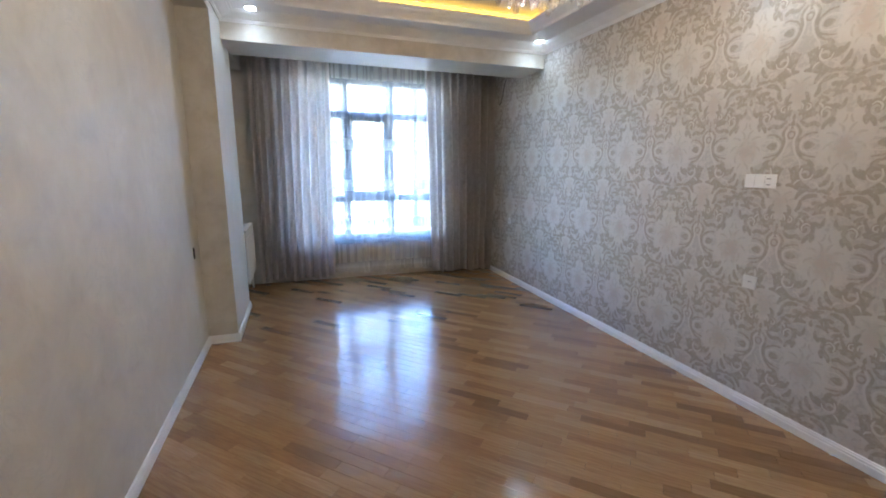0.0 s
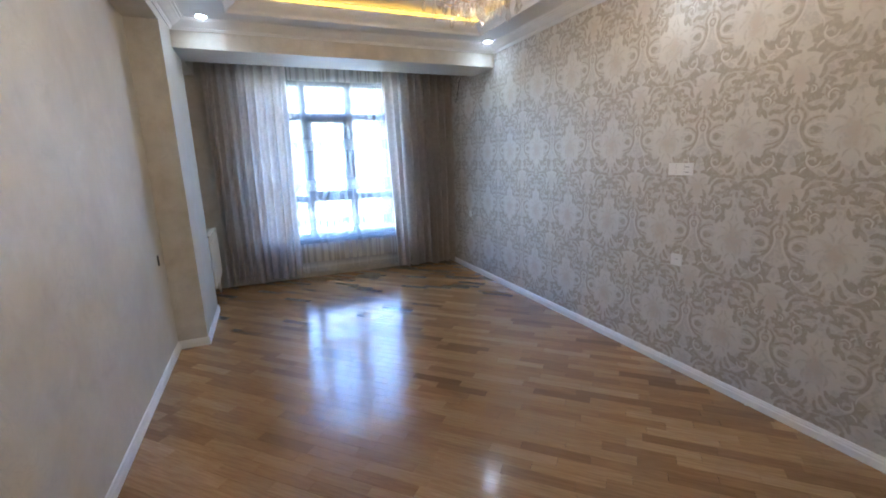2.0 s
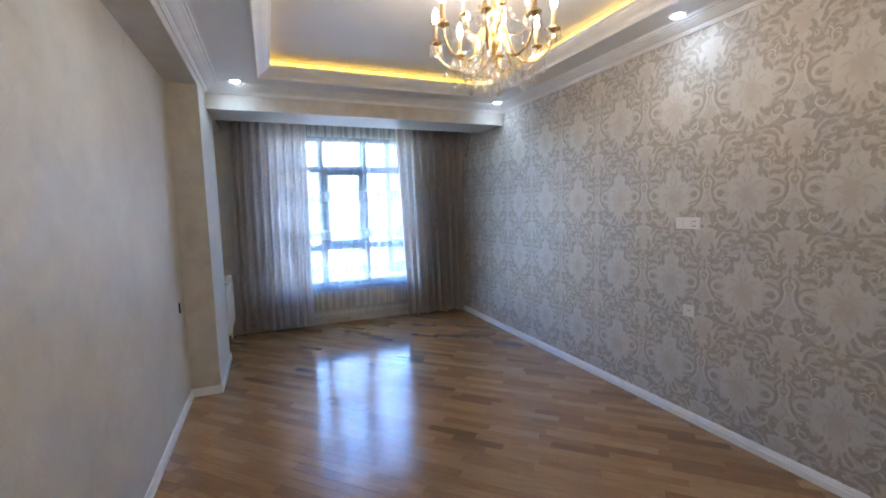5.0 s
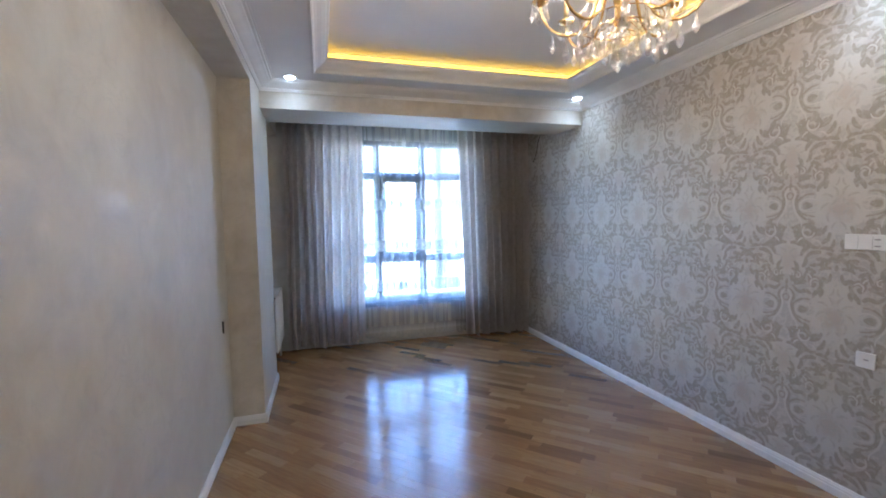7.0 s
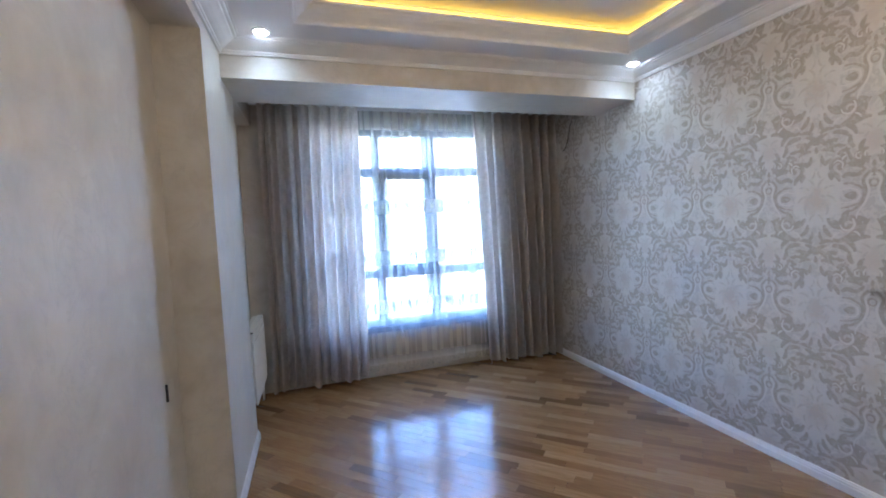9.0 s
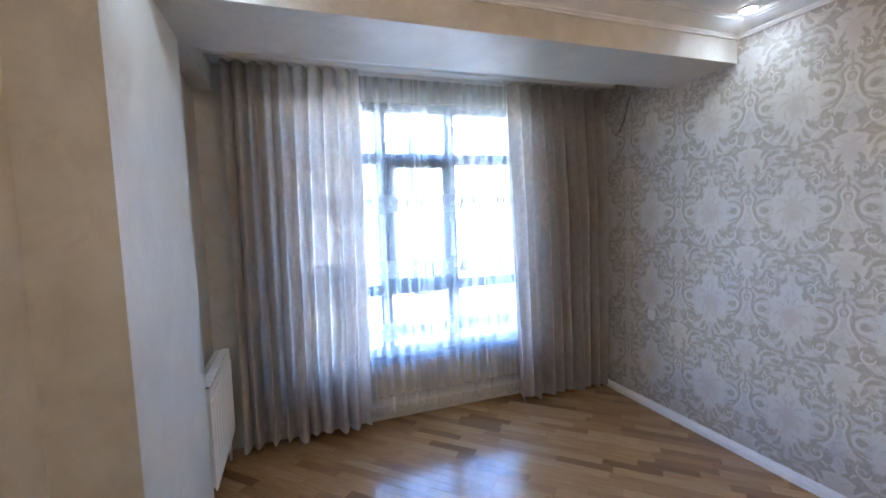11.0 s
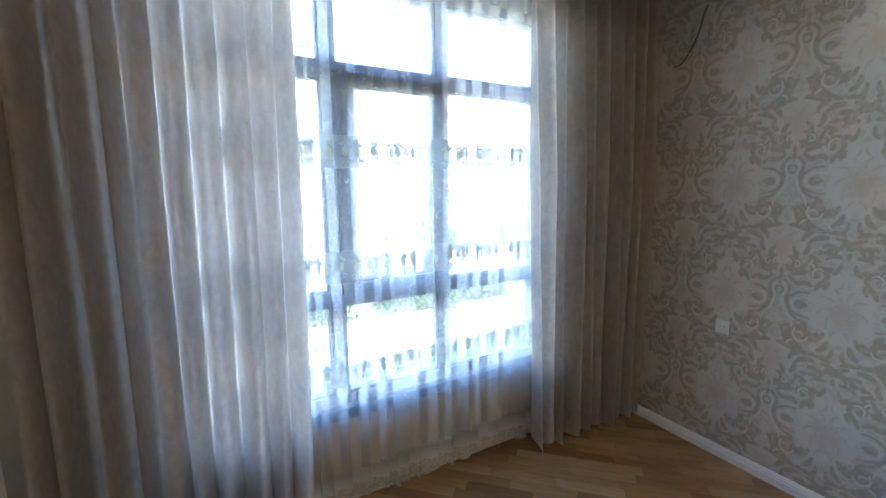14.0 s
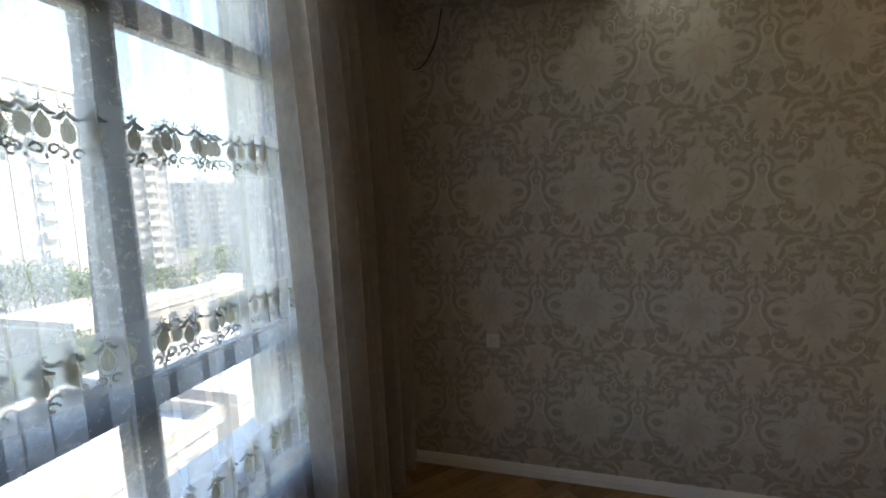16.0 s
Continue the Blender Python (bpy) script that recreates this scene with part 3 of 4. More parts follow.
class SheerRail:
    """A thin cloth in flat overlapping pleats: it runs forward, laps back over itself and goes on."""

    def __init__(self, x0, x1, seed, y):
        self.y = y
        rng = random.Random(seed)
        self.turns, self.sway, self.deep = [x0], [0.0], [0.0]
        x = x0
        while x < x1 - 0.09:
            gap, lap = rng.uniform(0.012, 0.075), rng.uniform(0.012, 0.052)
            self.turns += [x + gap + lap, x + gap]
            self.sway += [rng.uniform(-1, 1), rng.uniform(-1, 1)]
            self.deep += [-rng.uniform(0.5, 1.2), rng.uniform(0.3, 1.0)]
            x += gap + lap
        self.turns.append(x1)
        self.sway.append(0.0)
        self.deep.append(0.0)
        self.spans = len(self.turns) - 1
        self.steps = self.spans * 12

    def turn(self, i, h):
        down = 1 - h
        return self.turns[i] + 0.014 * self.sway[i] * down * math.sin(1.2 + 2.4 * down + i), 0.020 * self.deep[i] * (0.6 + 0.5 * down + 0.7 * max(0.0, down - 0.82) / 0.18)

    def __call__(self, s, h):
        f = min(max(s, 0.0), 0.99999) * self.spans
        i = int(f)
        k = f - i
        e = k * k * (3 - 2 * k)
        (xa, ya), (xb, yb) = self.turn(i, h), self.turn(i + 1, h)
        k = 0.5 * (k + e)
        return xa + (xb - xa) * k, self.y + ya + (yb - ya) * e

    def along(self, step, h):
        """Places one step of cloth apart."""
        out, gone, n = [], 0.5 * step, self.steps
        last = Vector(self(0, h))
        for i in range(1, n + 1):
            p = Vector(self(i / n, h))
            gone += (p - last).length
            last = p
            if gone > step:
                gone -= step
                out.append(i / n)
        return out


SHEER = SheerRail(-3.12, -0.06, 21, 5.965)


def build_sheer():
    d = thing("sheer_curtain", "white voile curtain with three embroidered bands", "curtain")
    def hem(u):
        return 0.030 * abs(math.sin(58 * math.pi * u)) + 0.012 * math.sin(23 * u)

    bm = fold_sheet(SHEER, 0.065, 2.788, 30, hem)
    part("voile", bm, M_SHEER, d, smooth=True)
    # lace edging sewn along the hem
    bm = bmesh.new()
    rows = []
    for j in range(5):
        row = []
        for i in range(SHEER.steps + 1):
            u = i / SHEER.steps
            x, y = SHEER(u, 0.0)
            low = 0.062 + hem(u)
            row.append(bm.verts.new((x, y - 0.0025, low + (0.150 - low) * j / 4)))
        rows.append(row)
    for a, b in zip(rows, rows[1:]):
        for i in range(SHEER.steps):
            bm.faces.new((a[i], a[i + 1], b[i + 1], b[i]))
    part("lace_hem", bm, M_LACE, d, "cream scalloped lace edging", smooth=True)
    bm = bmesh.new()
    box(bm, -3.12, -0.06, 5.958, 5.972, 2.786, Z_C + 0.001)
    part("rail", bm, M_MOULD, d, "white ceiling curtain rail")

    def blob(bm, cx, cz, rx, rz, n=10, point=0.0, rot=0.0):
        c = bm.verts.new((cx, -0.0022, cz))
        ring = []
        for k in range(n):
            a = 2 * math.pi * k / n
            px, pz = rx * math.sin(a), rz * math.cos(a)
            if point and abs(k - 0) < 1:
                pz *= 1 + point
            q = Matrix.Rotation(rot, 2) @ Vector((px, pz))
            ring.append(bm.verts.new((cx + q.x, 0.0, cz + q.y)))
        for k in range(n):
            bm.faces.new((c, ring[(k + 1) % n], ring[k]))

    body = bmesh.new()
    blob(body, 0, 0, 0.021, 0.034, 12, 0.35)
    body_me = done("fruit", body, M_OLIVE)
    leaf = bmesh.new()
    for sx in (-1, 1):
        blob(leaf, sx * 0.014, 0.047, 0.008, 0.017, 8, 0.3, sx * 0.9)
        blob(leaf, sx * 0.026, 0.040, 0.006, 0.013, 8, 0.3, sx * 1.5)
    for k in range(5):
        blob(leaf, 0.010 * math.sin(k * 1.257), 0.068 + 0.010 * math.cos(k * 1.257), 0.0035, 0.008, 6, 0.2, -k * 1.257)
    for k in range(26):
        a = 2 * math.pi * k / 26
        blob(leaf, 0.029 * math.sin(a), -0.002 + 0.043 * math.cos(a), 0.0022, 0.0022, 5)
    for sx in (-1, 1):
        for k in range(9):
            a = 0.4 + k * 0.55
            r = 0.017 - 0.0010 * k
            blob(leaf, sx * (0.020 + r * math.cos(a)), -0.062 + r * math.sin(a), 0.0052, 0.0052, 6)
    blob(leaf, 0, -0.082, 0.006, 0.010, 6)
    leaf_me = done("leaves", leaf, M_GREY_THREAD)
    for z, lift in zip(BANDS, (0, 0.3, 0.6)):
        h = (z - 0.065) / 2.723
        for k, s in enumerate(SHEER.along(0.076 + 0.001 * lift, h)):
            x, y = SHEER(s, h)
            xa, ya = SHEER(s - 0.0012, h)
            xb, yb = SHEER(s + 0.0012, h)
            if x < -2.62 or x > -0.60:
                continue
            a = math.atan2(yb - ya, xb - xa)
            m = Matrix.Translation((x + 0.003 * math.sin(a), y - 0.003 * math.cos(a), z + 0.006 * math.sin(k * 2.1))) @ Matrix.Rotation(a, 4, "Z") @ Matrix.Diagonal((0.70, 0.70, 0.74, 1))
            fruit = new("fruit", body_me)
            fruit.matrix_basis, fruit.parent = m, d
            leaves = new("leaves", leaf_me)
            leaves.matrix_basis, leaves.parent = m, d


build_sheer()


# ---- radiator ----
def build_radiator():
    x0, x1, z0, z1 = -3.330, -3.232, 0.24, 0.835
    r = thing("radiator", "white aluminium sectional radiator on the alcove wall", "radiator", at=(0, 0, 0))
    pitch, n, y0 = 0.0810, 9, 5.092
    bm = bmesh.new()
    soft_box(bm, x1 - 0.014, x1, 0.003, pitch - 0.003, z0 + 0.015, z1 - 0.082, 0.006)       # front plate
    soft_box(bm, x0, x0 + 0.010, 0.006, pitch - 0.006, z0 + 0.02, z1 - 0.02, 0.003)          # back plate
    for y in (0.016, pitch / 2, pitch - 0.016):
        box(bm, x0 + 0.009, x1 - 0.013, y - 0.002, y + 0.002, z0 + 0.03, z1 - 0.010)         # fins
    for y in (0.026, pitch - 0.026):
        box(bm, x1 - 0.001, x1 + 0.003, y - 0.004, y + 0.004, z0 + 0.03, z1 - 0.095)          # front ribs
    for y in (0.008, pitch / 2, pitch - 0.008):
        box(bm, x1 - 0.010, x1 - 0.002, y - 0.004, y + 0.004, z1 - 0.086, z1 - 0.010)         # grille posts
    box(bm, x1 - 0.011, x1 - 0.003, 0.004, pitch - 0.004, z1 - 0.050, z1 - 0.042)             # grille cross bar
    soft_box(bm, x0 + 0.02, x1 - 0.02, 0.0, pitch, z0 + 0.03, z0 + 0.07, 0.008)              # lower manifold
    soft_box(bm, x0 + 0.02, x1 - 0.02, 0.0, pitch, z1 - 0.10, z1 - 0.06, 0.008)              # upper manifold
    soft_box(bm, x1 - 0.052, x1 - 0.004, 0.004, pitch - 0.004, z1 - 0.012, z1, 0.003)        # top lip
    for k in range(4):
        y = 0.012 + k * (pitch - 0.024) / 3
        box(bm, x0 + 0.008, x1 - 0.048, y - 0.003, y + 0.003, z1 - 0.022, z1 - 0.006)        # grille bars
    me = done("section", bm, M_RAD)
    # dark pieces that stand in for the shade inside and between the sections
    bm = bmesh.new()
    box(bm, x1 - 0.030, x1 - 0.0235, 0.001, pitch - 0.001, z1 - 0.098, z1 - 0.014)              # dark panel painting the shade behind the grille
    box(bm, x0 + 0.011, x1 - 0.031, 0.001, pitch - 0.001, z1 - 0.040, z1 - 0.034)
    box(bm, x1 - 0.048, x1 - 0.004, -0.0018, 0.0018, z1 - 0.013, z1 - 0.003)
    shade_me = done("hollow_shade", bm, M_HOLLOW_SHADE)
    for k in range(n):
        s = new("section", me)
        s.location, s.parent = (0, y0 + k * pitch, 0), r
        h = new("hollow_shade", shade_me)
        h.parent = s
    for y in (y0 + 0.12, y0 + 0.5):
        for z in (z0 + 0.05, z1 - 0.08):
            bm = bmesh.new()
            box(bm, X_A - 0.005, x0 + 0.03, y - 0.012, y + 0.012, z - 0.006, z + 0.006)
            part("bracket", bm, M_RAD, r)
    bm = bmesh.new()
    tube(bm, [(x0 + 0.045, y0 + n * pitch, z0 + 0.05), (x0 + 0.045, y0 + n * pitch + 0.05, z0 + 0.05), (x0 + 0.045, y0 + n * pitch + 0.06, z0 + 0.02), (x0 + 0.045, y0 + n * pitch + 0.06, -0.02)], 0.011, 10)
    part("pipe", bm, M_RAD, r, "white supply pipe into the floor", smooth=True)


build_radiator()


# ---- sockets, switch and cable ----
def build_plate(name, label, category, m, w, h, slots, mat=None):
    """A wall plate, built flat in x-z and turned onto its wall by m."""
    p = thing(name, label, category)
    p.matrix_basis = m
    bm = bmesh.new()
    soft_box(bm, -w / 2, w / 2, -0.011, 0.001, -h / 2, h / 2, 0.004, 3)
    part("plate", bm, mat or M_PLATE, p)
    for x, z, a, b, mat in slots:
        bm = bmesh.new()
        box(bm, x - a / 2, x + a / 2, -0.0122, -0.0105, z - b / 2, z + b / 2)
        part("marking", bm, mat, p)
    return p


def east(y, z):
    return Matrix.Translation((X_R, y, z)) @ Matrix.Rotation(radians(-90), 4, "Z")


def build_plates():
    p = build_plate("wall_outlet_strip", "white wide outlet plate on the papered wall", "outlet", east(2.09, 1.445), 0.185, 0.084,
                    [(0.052, 0.015, 0.026, 0.006, M_MARK), (0.052, -0.020, 0.026, 0.006, M_MARK)])
    bm = bmesh.new()
    for x in (-0.031, 0.031):
        box(bm, x - 0.0006, x + 0.0006, -0.0118, -0.0100, -0.034, 0.034)
    part("joint", bm, M_MARK, p)
    build_plate("wall_socket", "small white square socket on the papered wall", "socket", east(2.063, 0.815), 0.086, 0.086, [(0.004, 0.004, 0.022, 0.005, M_MARK)])
    build_plate("wall_socket", "small white square socket near the curtain", "socket", east(5.307, 0.806), 0.082, 0.082,
                [(-0.010, 0.004, 0.006, 0.006, M_MARK), (0.010, 0.004, 0.006, 0.006, M_MARK), (0.0395, 0.0, 0.002, 0.076, M_DARK)])
    p = build_plate("wall_switch", "slim cream switch plate with a dark edge on the plaster wall", "switch",
                    Matrix.Translation((X_L, 3.953, 0.843)) @ Matrix.Rotation(radians(90), 4, "Z"), 0.086, 0.086, [], M_CREAM)
    bm = bmesh.new()
    box(bm, -0.0440, -0.0428, -0.0112, 0.001, -0.0425, 0.0425)
    part("edge", bm, M_DARK, p, "dark plate edge")
    c = thing("loose_cable", "dark loose cable end hanging from the papered wall", "cable")
    pts = []
    a = [(0.004, 5.545, 2.655), (-0.020, 5.55, 2.60), (-0.028, 5.57, 2.50), (-0.026, 5.61, 2.42), (-0.020, 5.665, 2.358), (-0.014, 5.715, 2.348)]
    for i in range(len(a) - 1):
        p0, p1, p2, p3 = (Vector(a[max(i - 1, 0)]), Vector(a[i]), Vector(a[i + 1]), Vector(a[min(i + 2, len(a) - 1)]))
        for k in range(5):
            t = k / 5
            pts.append(0.5 * ((2 * p1) + (p2 - p0) * t + (2 * p0 - 5 * p1 + 4 * p2 - p3) * t * t + (3 * p1 - p0 - 3 * p2 + p3) * t ** 3))
    bm = bmesh.new()
    tube(bm, pts + [Vector(a[-1])], 0.0038, 8)
    part("cable", bm, M_WIRE, c, smooth=True)


build_plates()


# ---- ceiling spots ----
def build_spots():
    first = None
    for x in (-2.975, -0.20):
        for y in (-0.45, 2.06, 4.42):
            s = thing("ceiling_spot", "small recessed cool white ceiling spot, lit", "spotlight", "recessed ceiling spots", (x, y, Z_C)) if first is None else copy_thing(first, Matrix.Translation((x, y, Z_C)))
            if first is None:
                first = s
                bm = bmesh.new()
                lathe(bm, [(0.041, -0.003), (0.043, -0.007), (0.050, -0.007), (0.056, -0.003), (0.057, 0.001)], 24)
                part("ring", bm, M_RING, s, smooth=True)
                bm = bmesh.new()
                lathe(bm, [(0.042, -0.0075), (0.040, -0.0115), (0.026, -0.016), (0.001, -0.018)], 24)
                part("lens", bm, M_SPOT, s, smooth=True)
            lamp = new("spot_lamp", bpy.data.lights.new("spot_lamp", "SPOT"))
            lamp.data.energy, lamp.data.color, lamp.data.shadow_soft_size = 0.20, (0.72, 0.93, 1.0), 0.03
            lamp.data.spot_size, lamp.data.spot_blend = radians(155), 1.0
            lamp.matrix_world = look((x, y, Z_C - 0.03), (x, y, 0))


build_spots()


# ---- chandelier ----
CH = Vector((-1.59, 2.05, -0.07))


def gem(bm, at, w, h):
    """A faceted drop."""
    n = 6
    rings = [[bm.verts.new((at[0] + r * w * math.cos(2 * math.pi * (k + o) / n), at[1] + r * w * math.sin(2 * math.pi * (k + o) / n), at[2] + z * h)) for k in range(n)]
             for r, z, o in ((0.12, 0.0, 0), (0.30, -0.32, 0.5), (0.5, -0.62, 0), (0.42, -0.82, 0.5), (0.10, -1.0, 0))]
    for a, b in zip(rings, rings[1:]):
        for k in range(n):
            bm.faces.new((a[k], a[(k + 1) % n], b[(k + 1) % n], b[k]))
    bm.faces.new(rings[0][::-1])
    bm.faces.new(rings[-1])


def bead(bm, at, r):
    b = bmesh.new()
    bmesh.ops.create_icosphere(b, subdivisions=1, radius=r)
    take(bm, b, Matrix.Translation(at))


def build_chandelier():
    c = thing("chandelier", "gold candle chandelier with hanging crystal drops, lit", "chandelier", at=CH)
    bm = bmesh.new()
    lathe(bm, [(0.065, Z_T + 0.071), (0.065, Z_T + 0.058), (0.050, Z_T + 0.040), (0.018, Z_T + 0.030), (0.008, Z_T + 0.02), (0.007, 2.86)], 20)
    part("canopy", bm, M_GOLD, c, smooth=True)
    bm = bmesh.new()
    lathe(bm, [(0.008, 2.87), (0.022, 2.86), (0.026, 2.845), (0.012, 2.825), (0.010, 2.75), (0.020, 2.73), (0.028, 2.70), (0.014, 2.67), (0.011, 2.60), (0.024, 2.575),
               (0.032, 2.545), (0.026, 2.51), (0.013, 2.49), (0.016, 2.47), (0.008, 2.445), (0.002, 2.43)], 20)
    part("stem", bm, M_GOLD, c, smooth=True)
    bm = bmesh.new()
    gem(bm, (0, 0, 2.43), 0.055, 0.085)
    part("finial", bm, M_CRYSTAL, c)
    # arm, built along x and shared
    path = [(0.020, 0, 2.555), (0.045, 0, 2.610), (0.065, 0, 2.600), (0.082, 0, 2.540), (0.105, 0, 2.475), (0.145, 0, 2.435), (0.195, 0, 2.430), (0.245, 0, 2.455), (0.280, 0, 2.505), (0.292, 0, 2.560)]
    fine = []
    for i in range(len(path) - 1):
        p0, p1, p2, p3 = (Vector(path[max(i - 1, 0)]), Vector(path[i]), Vector(path[i + 1]), Vector(path[min(i + 2, len(path) - 1)]))
        for k in range(4):
            t = k / 4
            fine.append(0.5 * ((2 * p1) + (p2 - p0) * t + (2 * p0 - 5 * p1 + 4 * p2 - p3) * t * t + (3 * p1 - p0 - 3 * p2 + p3) * t ** 3))
    bm = bmesh.new()
    tube(bm, fine + [Vector(path[-1])], 0.0058, 8)
    lathe(bm, [(0.006, 2.552), (0.014, 2.558), (0.030, 2.566), (0.033, 2.572), (0.024, 2.573), (0.013, 2.575), (0.013, 2.590), (0.010, 2.592)], 14, (0.292, 0, 0))
    arm_me = done("arm", bm, M_GOLD, True)
    bm = bmesh.new()
    lathe(bm, [(0.0105, 2.588), (0.0105, 2.660), (0.009, 2.664)], 12, (0.292, 0, 0))
    candle_me = done("candle", bm, M_CANDLE, True)
    bm = bmesh.new()
    lathe(bm, [(0.007, 2.662), (0.013, 2.674), (0.0155, 2.690), (0.013, 2.710), (0.007, 2.728), (0.001, 2.742)], 12, (0.292, 0, 0))
    bulb_me = done("bulb", bm, M_BULB, True)
    bm = bmesh.new()
    bead(bm, (0, 0, -0.006), 0.0058)
    bead(bm, (0, 0, -0.0165), 0.0052)
    gem(bm, (0, 0, -0.0205), 0.026, 0.066)
    drop_me = done("crystal_drop", bm, M_CRYSTAL)
    hooks = [(0.292 + 0.031 * math.cos(2 * math.pi * k / 5), 0.031 * math.sin(2 * math.pi * k / 5), 2.567, 0.78) for k in range(5)]
    hooks += [(0.245, 0, 2.452, 0.95), (0.195, 0, 2.427, 1.15), (0.145, 0, 2.432, 1.0), (0.105, 0, 2.471, 0.88)]
    bm = bmesh.new()
    for i in range(15):
        t = i / 14
        x = 0.03 + 0.255 * t
        z = 2.80 - 0.215 * t - 0.10 * math.sin(math.pi * t)
        bead(bm, (x, 0, z), 0.0065)
    chain_me = done("bead_chain", bm, M_CRYSTAL)
    for ringno, (n, turn, scale, drop) in enumerate(((8, 0.2, 1.08, 0.0), (5, 0.55, 0.62, 0.115))):
        for k in range(n):
            m = Matrix.Rotation(2 * math.pi * (k + turn) / n, 4, "Z") @ Matrix.Translation((0, 0, 2.5 * (1 - scale) + drop)) @ Matrix.Diagonal((scale, scale, scale, 1))
            arm = new("arm", arm_me)
            arm.matrix_basis, arm.parent = m, c
            for name, me in (("candle", candle_me), ("bulb", bulb_me), ("bead_chain", chain_me)):
                if name == "bead_chain" and ringno:
                    continue
                ob = new(name, me)
                ob.parent = arm
                if name == "bead_chain":
                    tagged(ob, kind="stuff")
            for x, y, z, k in hooks:
                ob = new("crystal_drop", drop_me)
                ob.matrix_basis, ob.parent = Matrix.Translation((x, y, z)) @ Matrix.Diagonal((k, k, k, 1)), arm
    # lower basket of drops
    for r, n, z, w in ((0.155, 14, 2.440, 1.05), (0.105, 10, 2.415, 1.15), (0.055, 6, 2.390, 1.25)):
        for k in range(n):
            a = 2 * math.pi * (k + 0.3) / n
            ob = new("crystal_drop", drop_me)
            ob.matrix_basis, ob.parent = Matrix.Translation((r * math.cos(a), r * math.sin(a), z)) @ Matrix.Diagonal((w, w, w, 1)), c
    bm = bmesh.new()
    for r, z in ((0.155, 2.440), (0.105, 2.415), (0.055, 2.390)):
        tube(bm, [(r * math.cos(2 * math.pi * k / 32), r * math.sin(2 * math.pi * k / 32), z) for k in range(33)], 0.0025, 6)
        for q in range(3):
            a = 2 * math.pi * q / 3
            tube(bm, [(r * math.cos(a), r * math.sin(a), z), (0.010 * math.cos(a), 0.010 * math.sin(a), 2.47)], 0.002, 5)
    part("hoop", bm, M_GOLD, c, smooth=True)


build_chandelier()


# ---- outside ----
Z_G = -14.0


def make_ground():
    n = Nodes("city_ground")
    p = n.place()
    a = n.noise(p, 0.035, 6, 0.6)
    b = n.noise(p, 0.6, 4)
    col = n.ramp(n.math("ADD", n.math("MULTIPLY", a, 0.75), n.math("MULTIPLY", b, 0.25)), [(0.40, (0.07, 0.11, 0.05)), (0.47, (0.11, 0.13, 0.08)), (0.52, (0.18, 0.17, 0.15)), (0.62, (0.24, 0.23, 0.21))])
    return n.surface(col, 0.9, 0.0, n.bump(b, 0.3, 0.05))


M_GROUND = make_ground()
M_WHITE_ROOF = plain("white_roof_sheet", (0.64, 0.63, 0.61), 0.6, vary=0.08, scale=0.8)
M_RENDERED = plain("pale_render", (0.38, 0.355, 0.325), 0.8, vary=0.08, scale=0.4)
M_RENDERED_2 = plain("sand_render", (0.36, 0.32, 0.27), 0.8, vary=0.08, scale=0.4)
M_TOWER_GLASS = plain("far_glass", (0.22, 0.24, 0.27), 0.2, vary=0.3, scale=0.6)
M_BALCONY = plain("balcony_white", (0.48, 0.47, 0.455), 0.7, vary=0.06, scale=0.6)
M_BARK = plain("bark", (0.13, 0.09, 0.06), 0.9, vary=0.3, scale=6)
M_LEAVES = plain("leaves", (0.06, 0.105, 0.035), 0.7, vary=0.5, scale=2.5)


def at_bearing(az, dist):
    """A place on the plan, by its bearing from the window end of the room."""
    return -2.45 + dist * math.sin(radians(az)), 4.7 + dist * math.cos(radians(az))


def build_tower(name, label, az, dist, width, depth, storeys, mat, turn=0.0, bays=7):
    x, y = at_bearing(az, dist)
    t = thing(name, label, "building", "apartment towers", (x, y, Z_G))
    t.rotation_euler = (0, 0, radians(-az + turn))
    h = storeys * 3.0
    bm = bmesh.new()
    box(bm, -width / 2, width / 2, 0, depth, -0.3, h)
    part("wall", bm, mat, t)
    bm = bmesh.new()
    box(bm, -width / 2 - 0.4, width / 2 + 0.4, -0.4, depth + 0.4, h, h + 0.9)
    box(bm, -width * 0.2, width * 0.15, depth * 0.3, depth * 0.7, h + 0.9, h + 3.6)
    part("roof", bm, M_BALCONY, t)
    bay = width / bays
    bm = bmesh.new()
    box(bm, -bay * 0.30, bay * 0.30, -0.06, 0.02, 0.0, 1.6)
    pane = done("window", bm, M_TOWER_GLASS)
    bm = bmesh.new()
    box(bm, -bay * 0.46, bay * 0.46, -1.1, 0.02, -0.75, -0.60)
    box(bm, -bay * 0.46, bay * 0.46, -1.1, -1.0, -0.60, 0.35)
    box(bm, -bay * 0.46, -bay * 0.43, -1.0, 0.02, -0.60, 0.35)
    box(bm, bay * 0.43, bay * 0.46, -1.0, 0.02, -0.60, 0.35)
    balc = done("balcony", bm, M_BALCONY)
    for j in range(storeys):
        for i in range(bays):
            bx = -width / 2 + bay * (i + 0.5)
            w = new("window", pane)
            w.location, w.parent = (bx, 0, j * 3.0 + 0.9), t
            if i % 3 == 1:
                b = new("balcony", balc)
                b.location, b.parent = (bx, 0, j * 3.0 + 0.75), t
    bm = bmesh.new()
    for i in range(bays + 1):
        bx = -width / 2 + bay * i
        box(bm, bx - 0.18, bx + 0.18, -0.22, 0.01, 0, h)
    part("pilasters", bm, M_BALCONY, t)


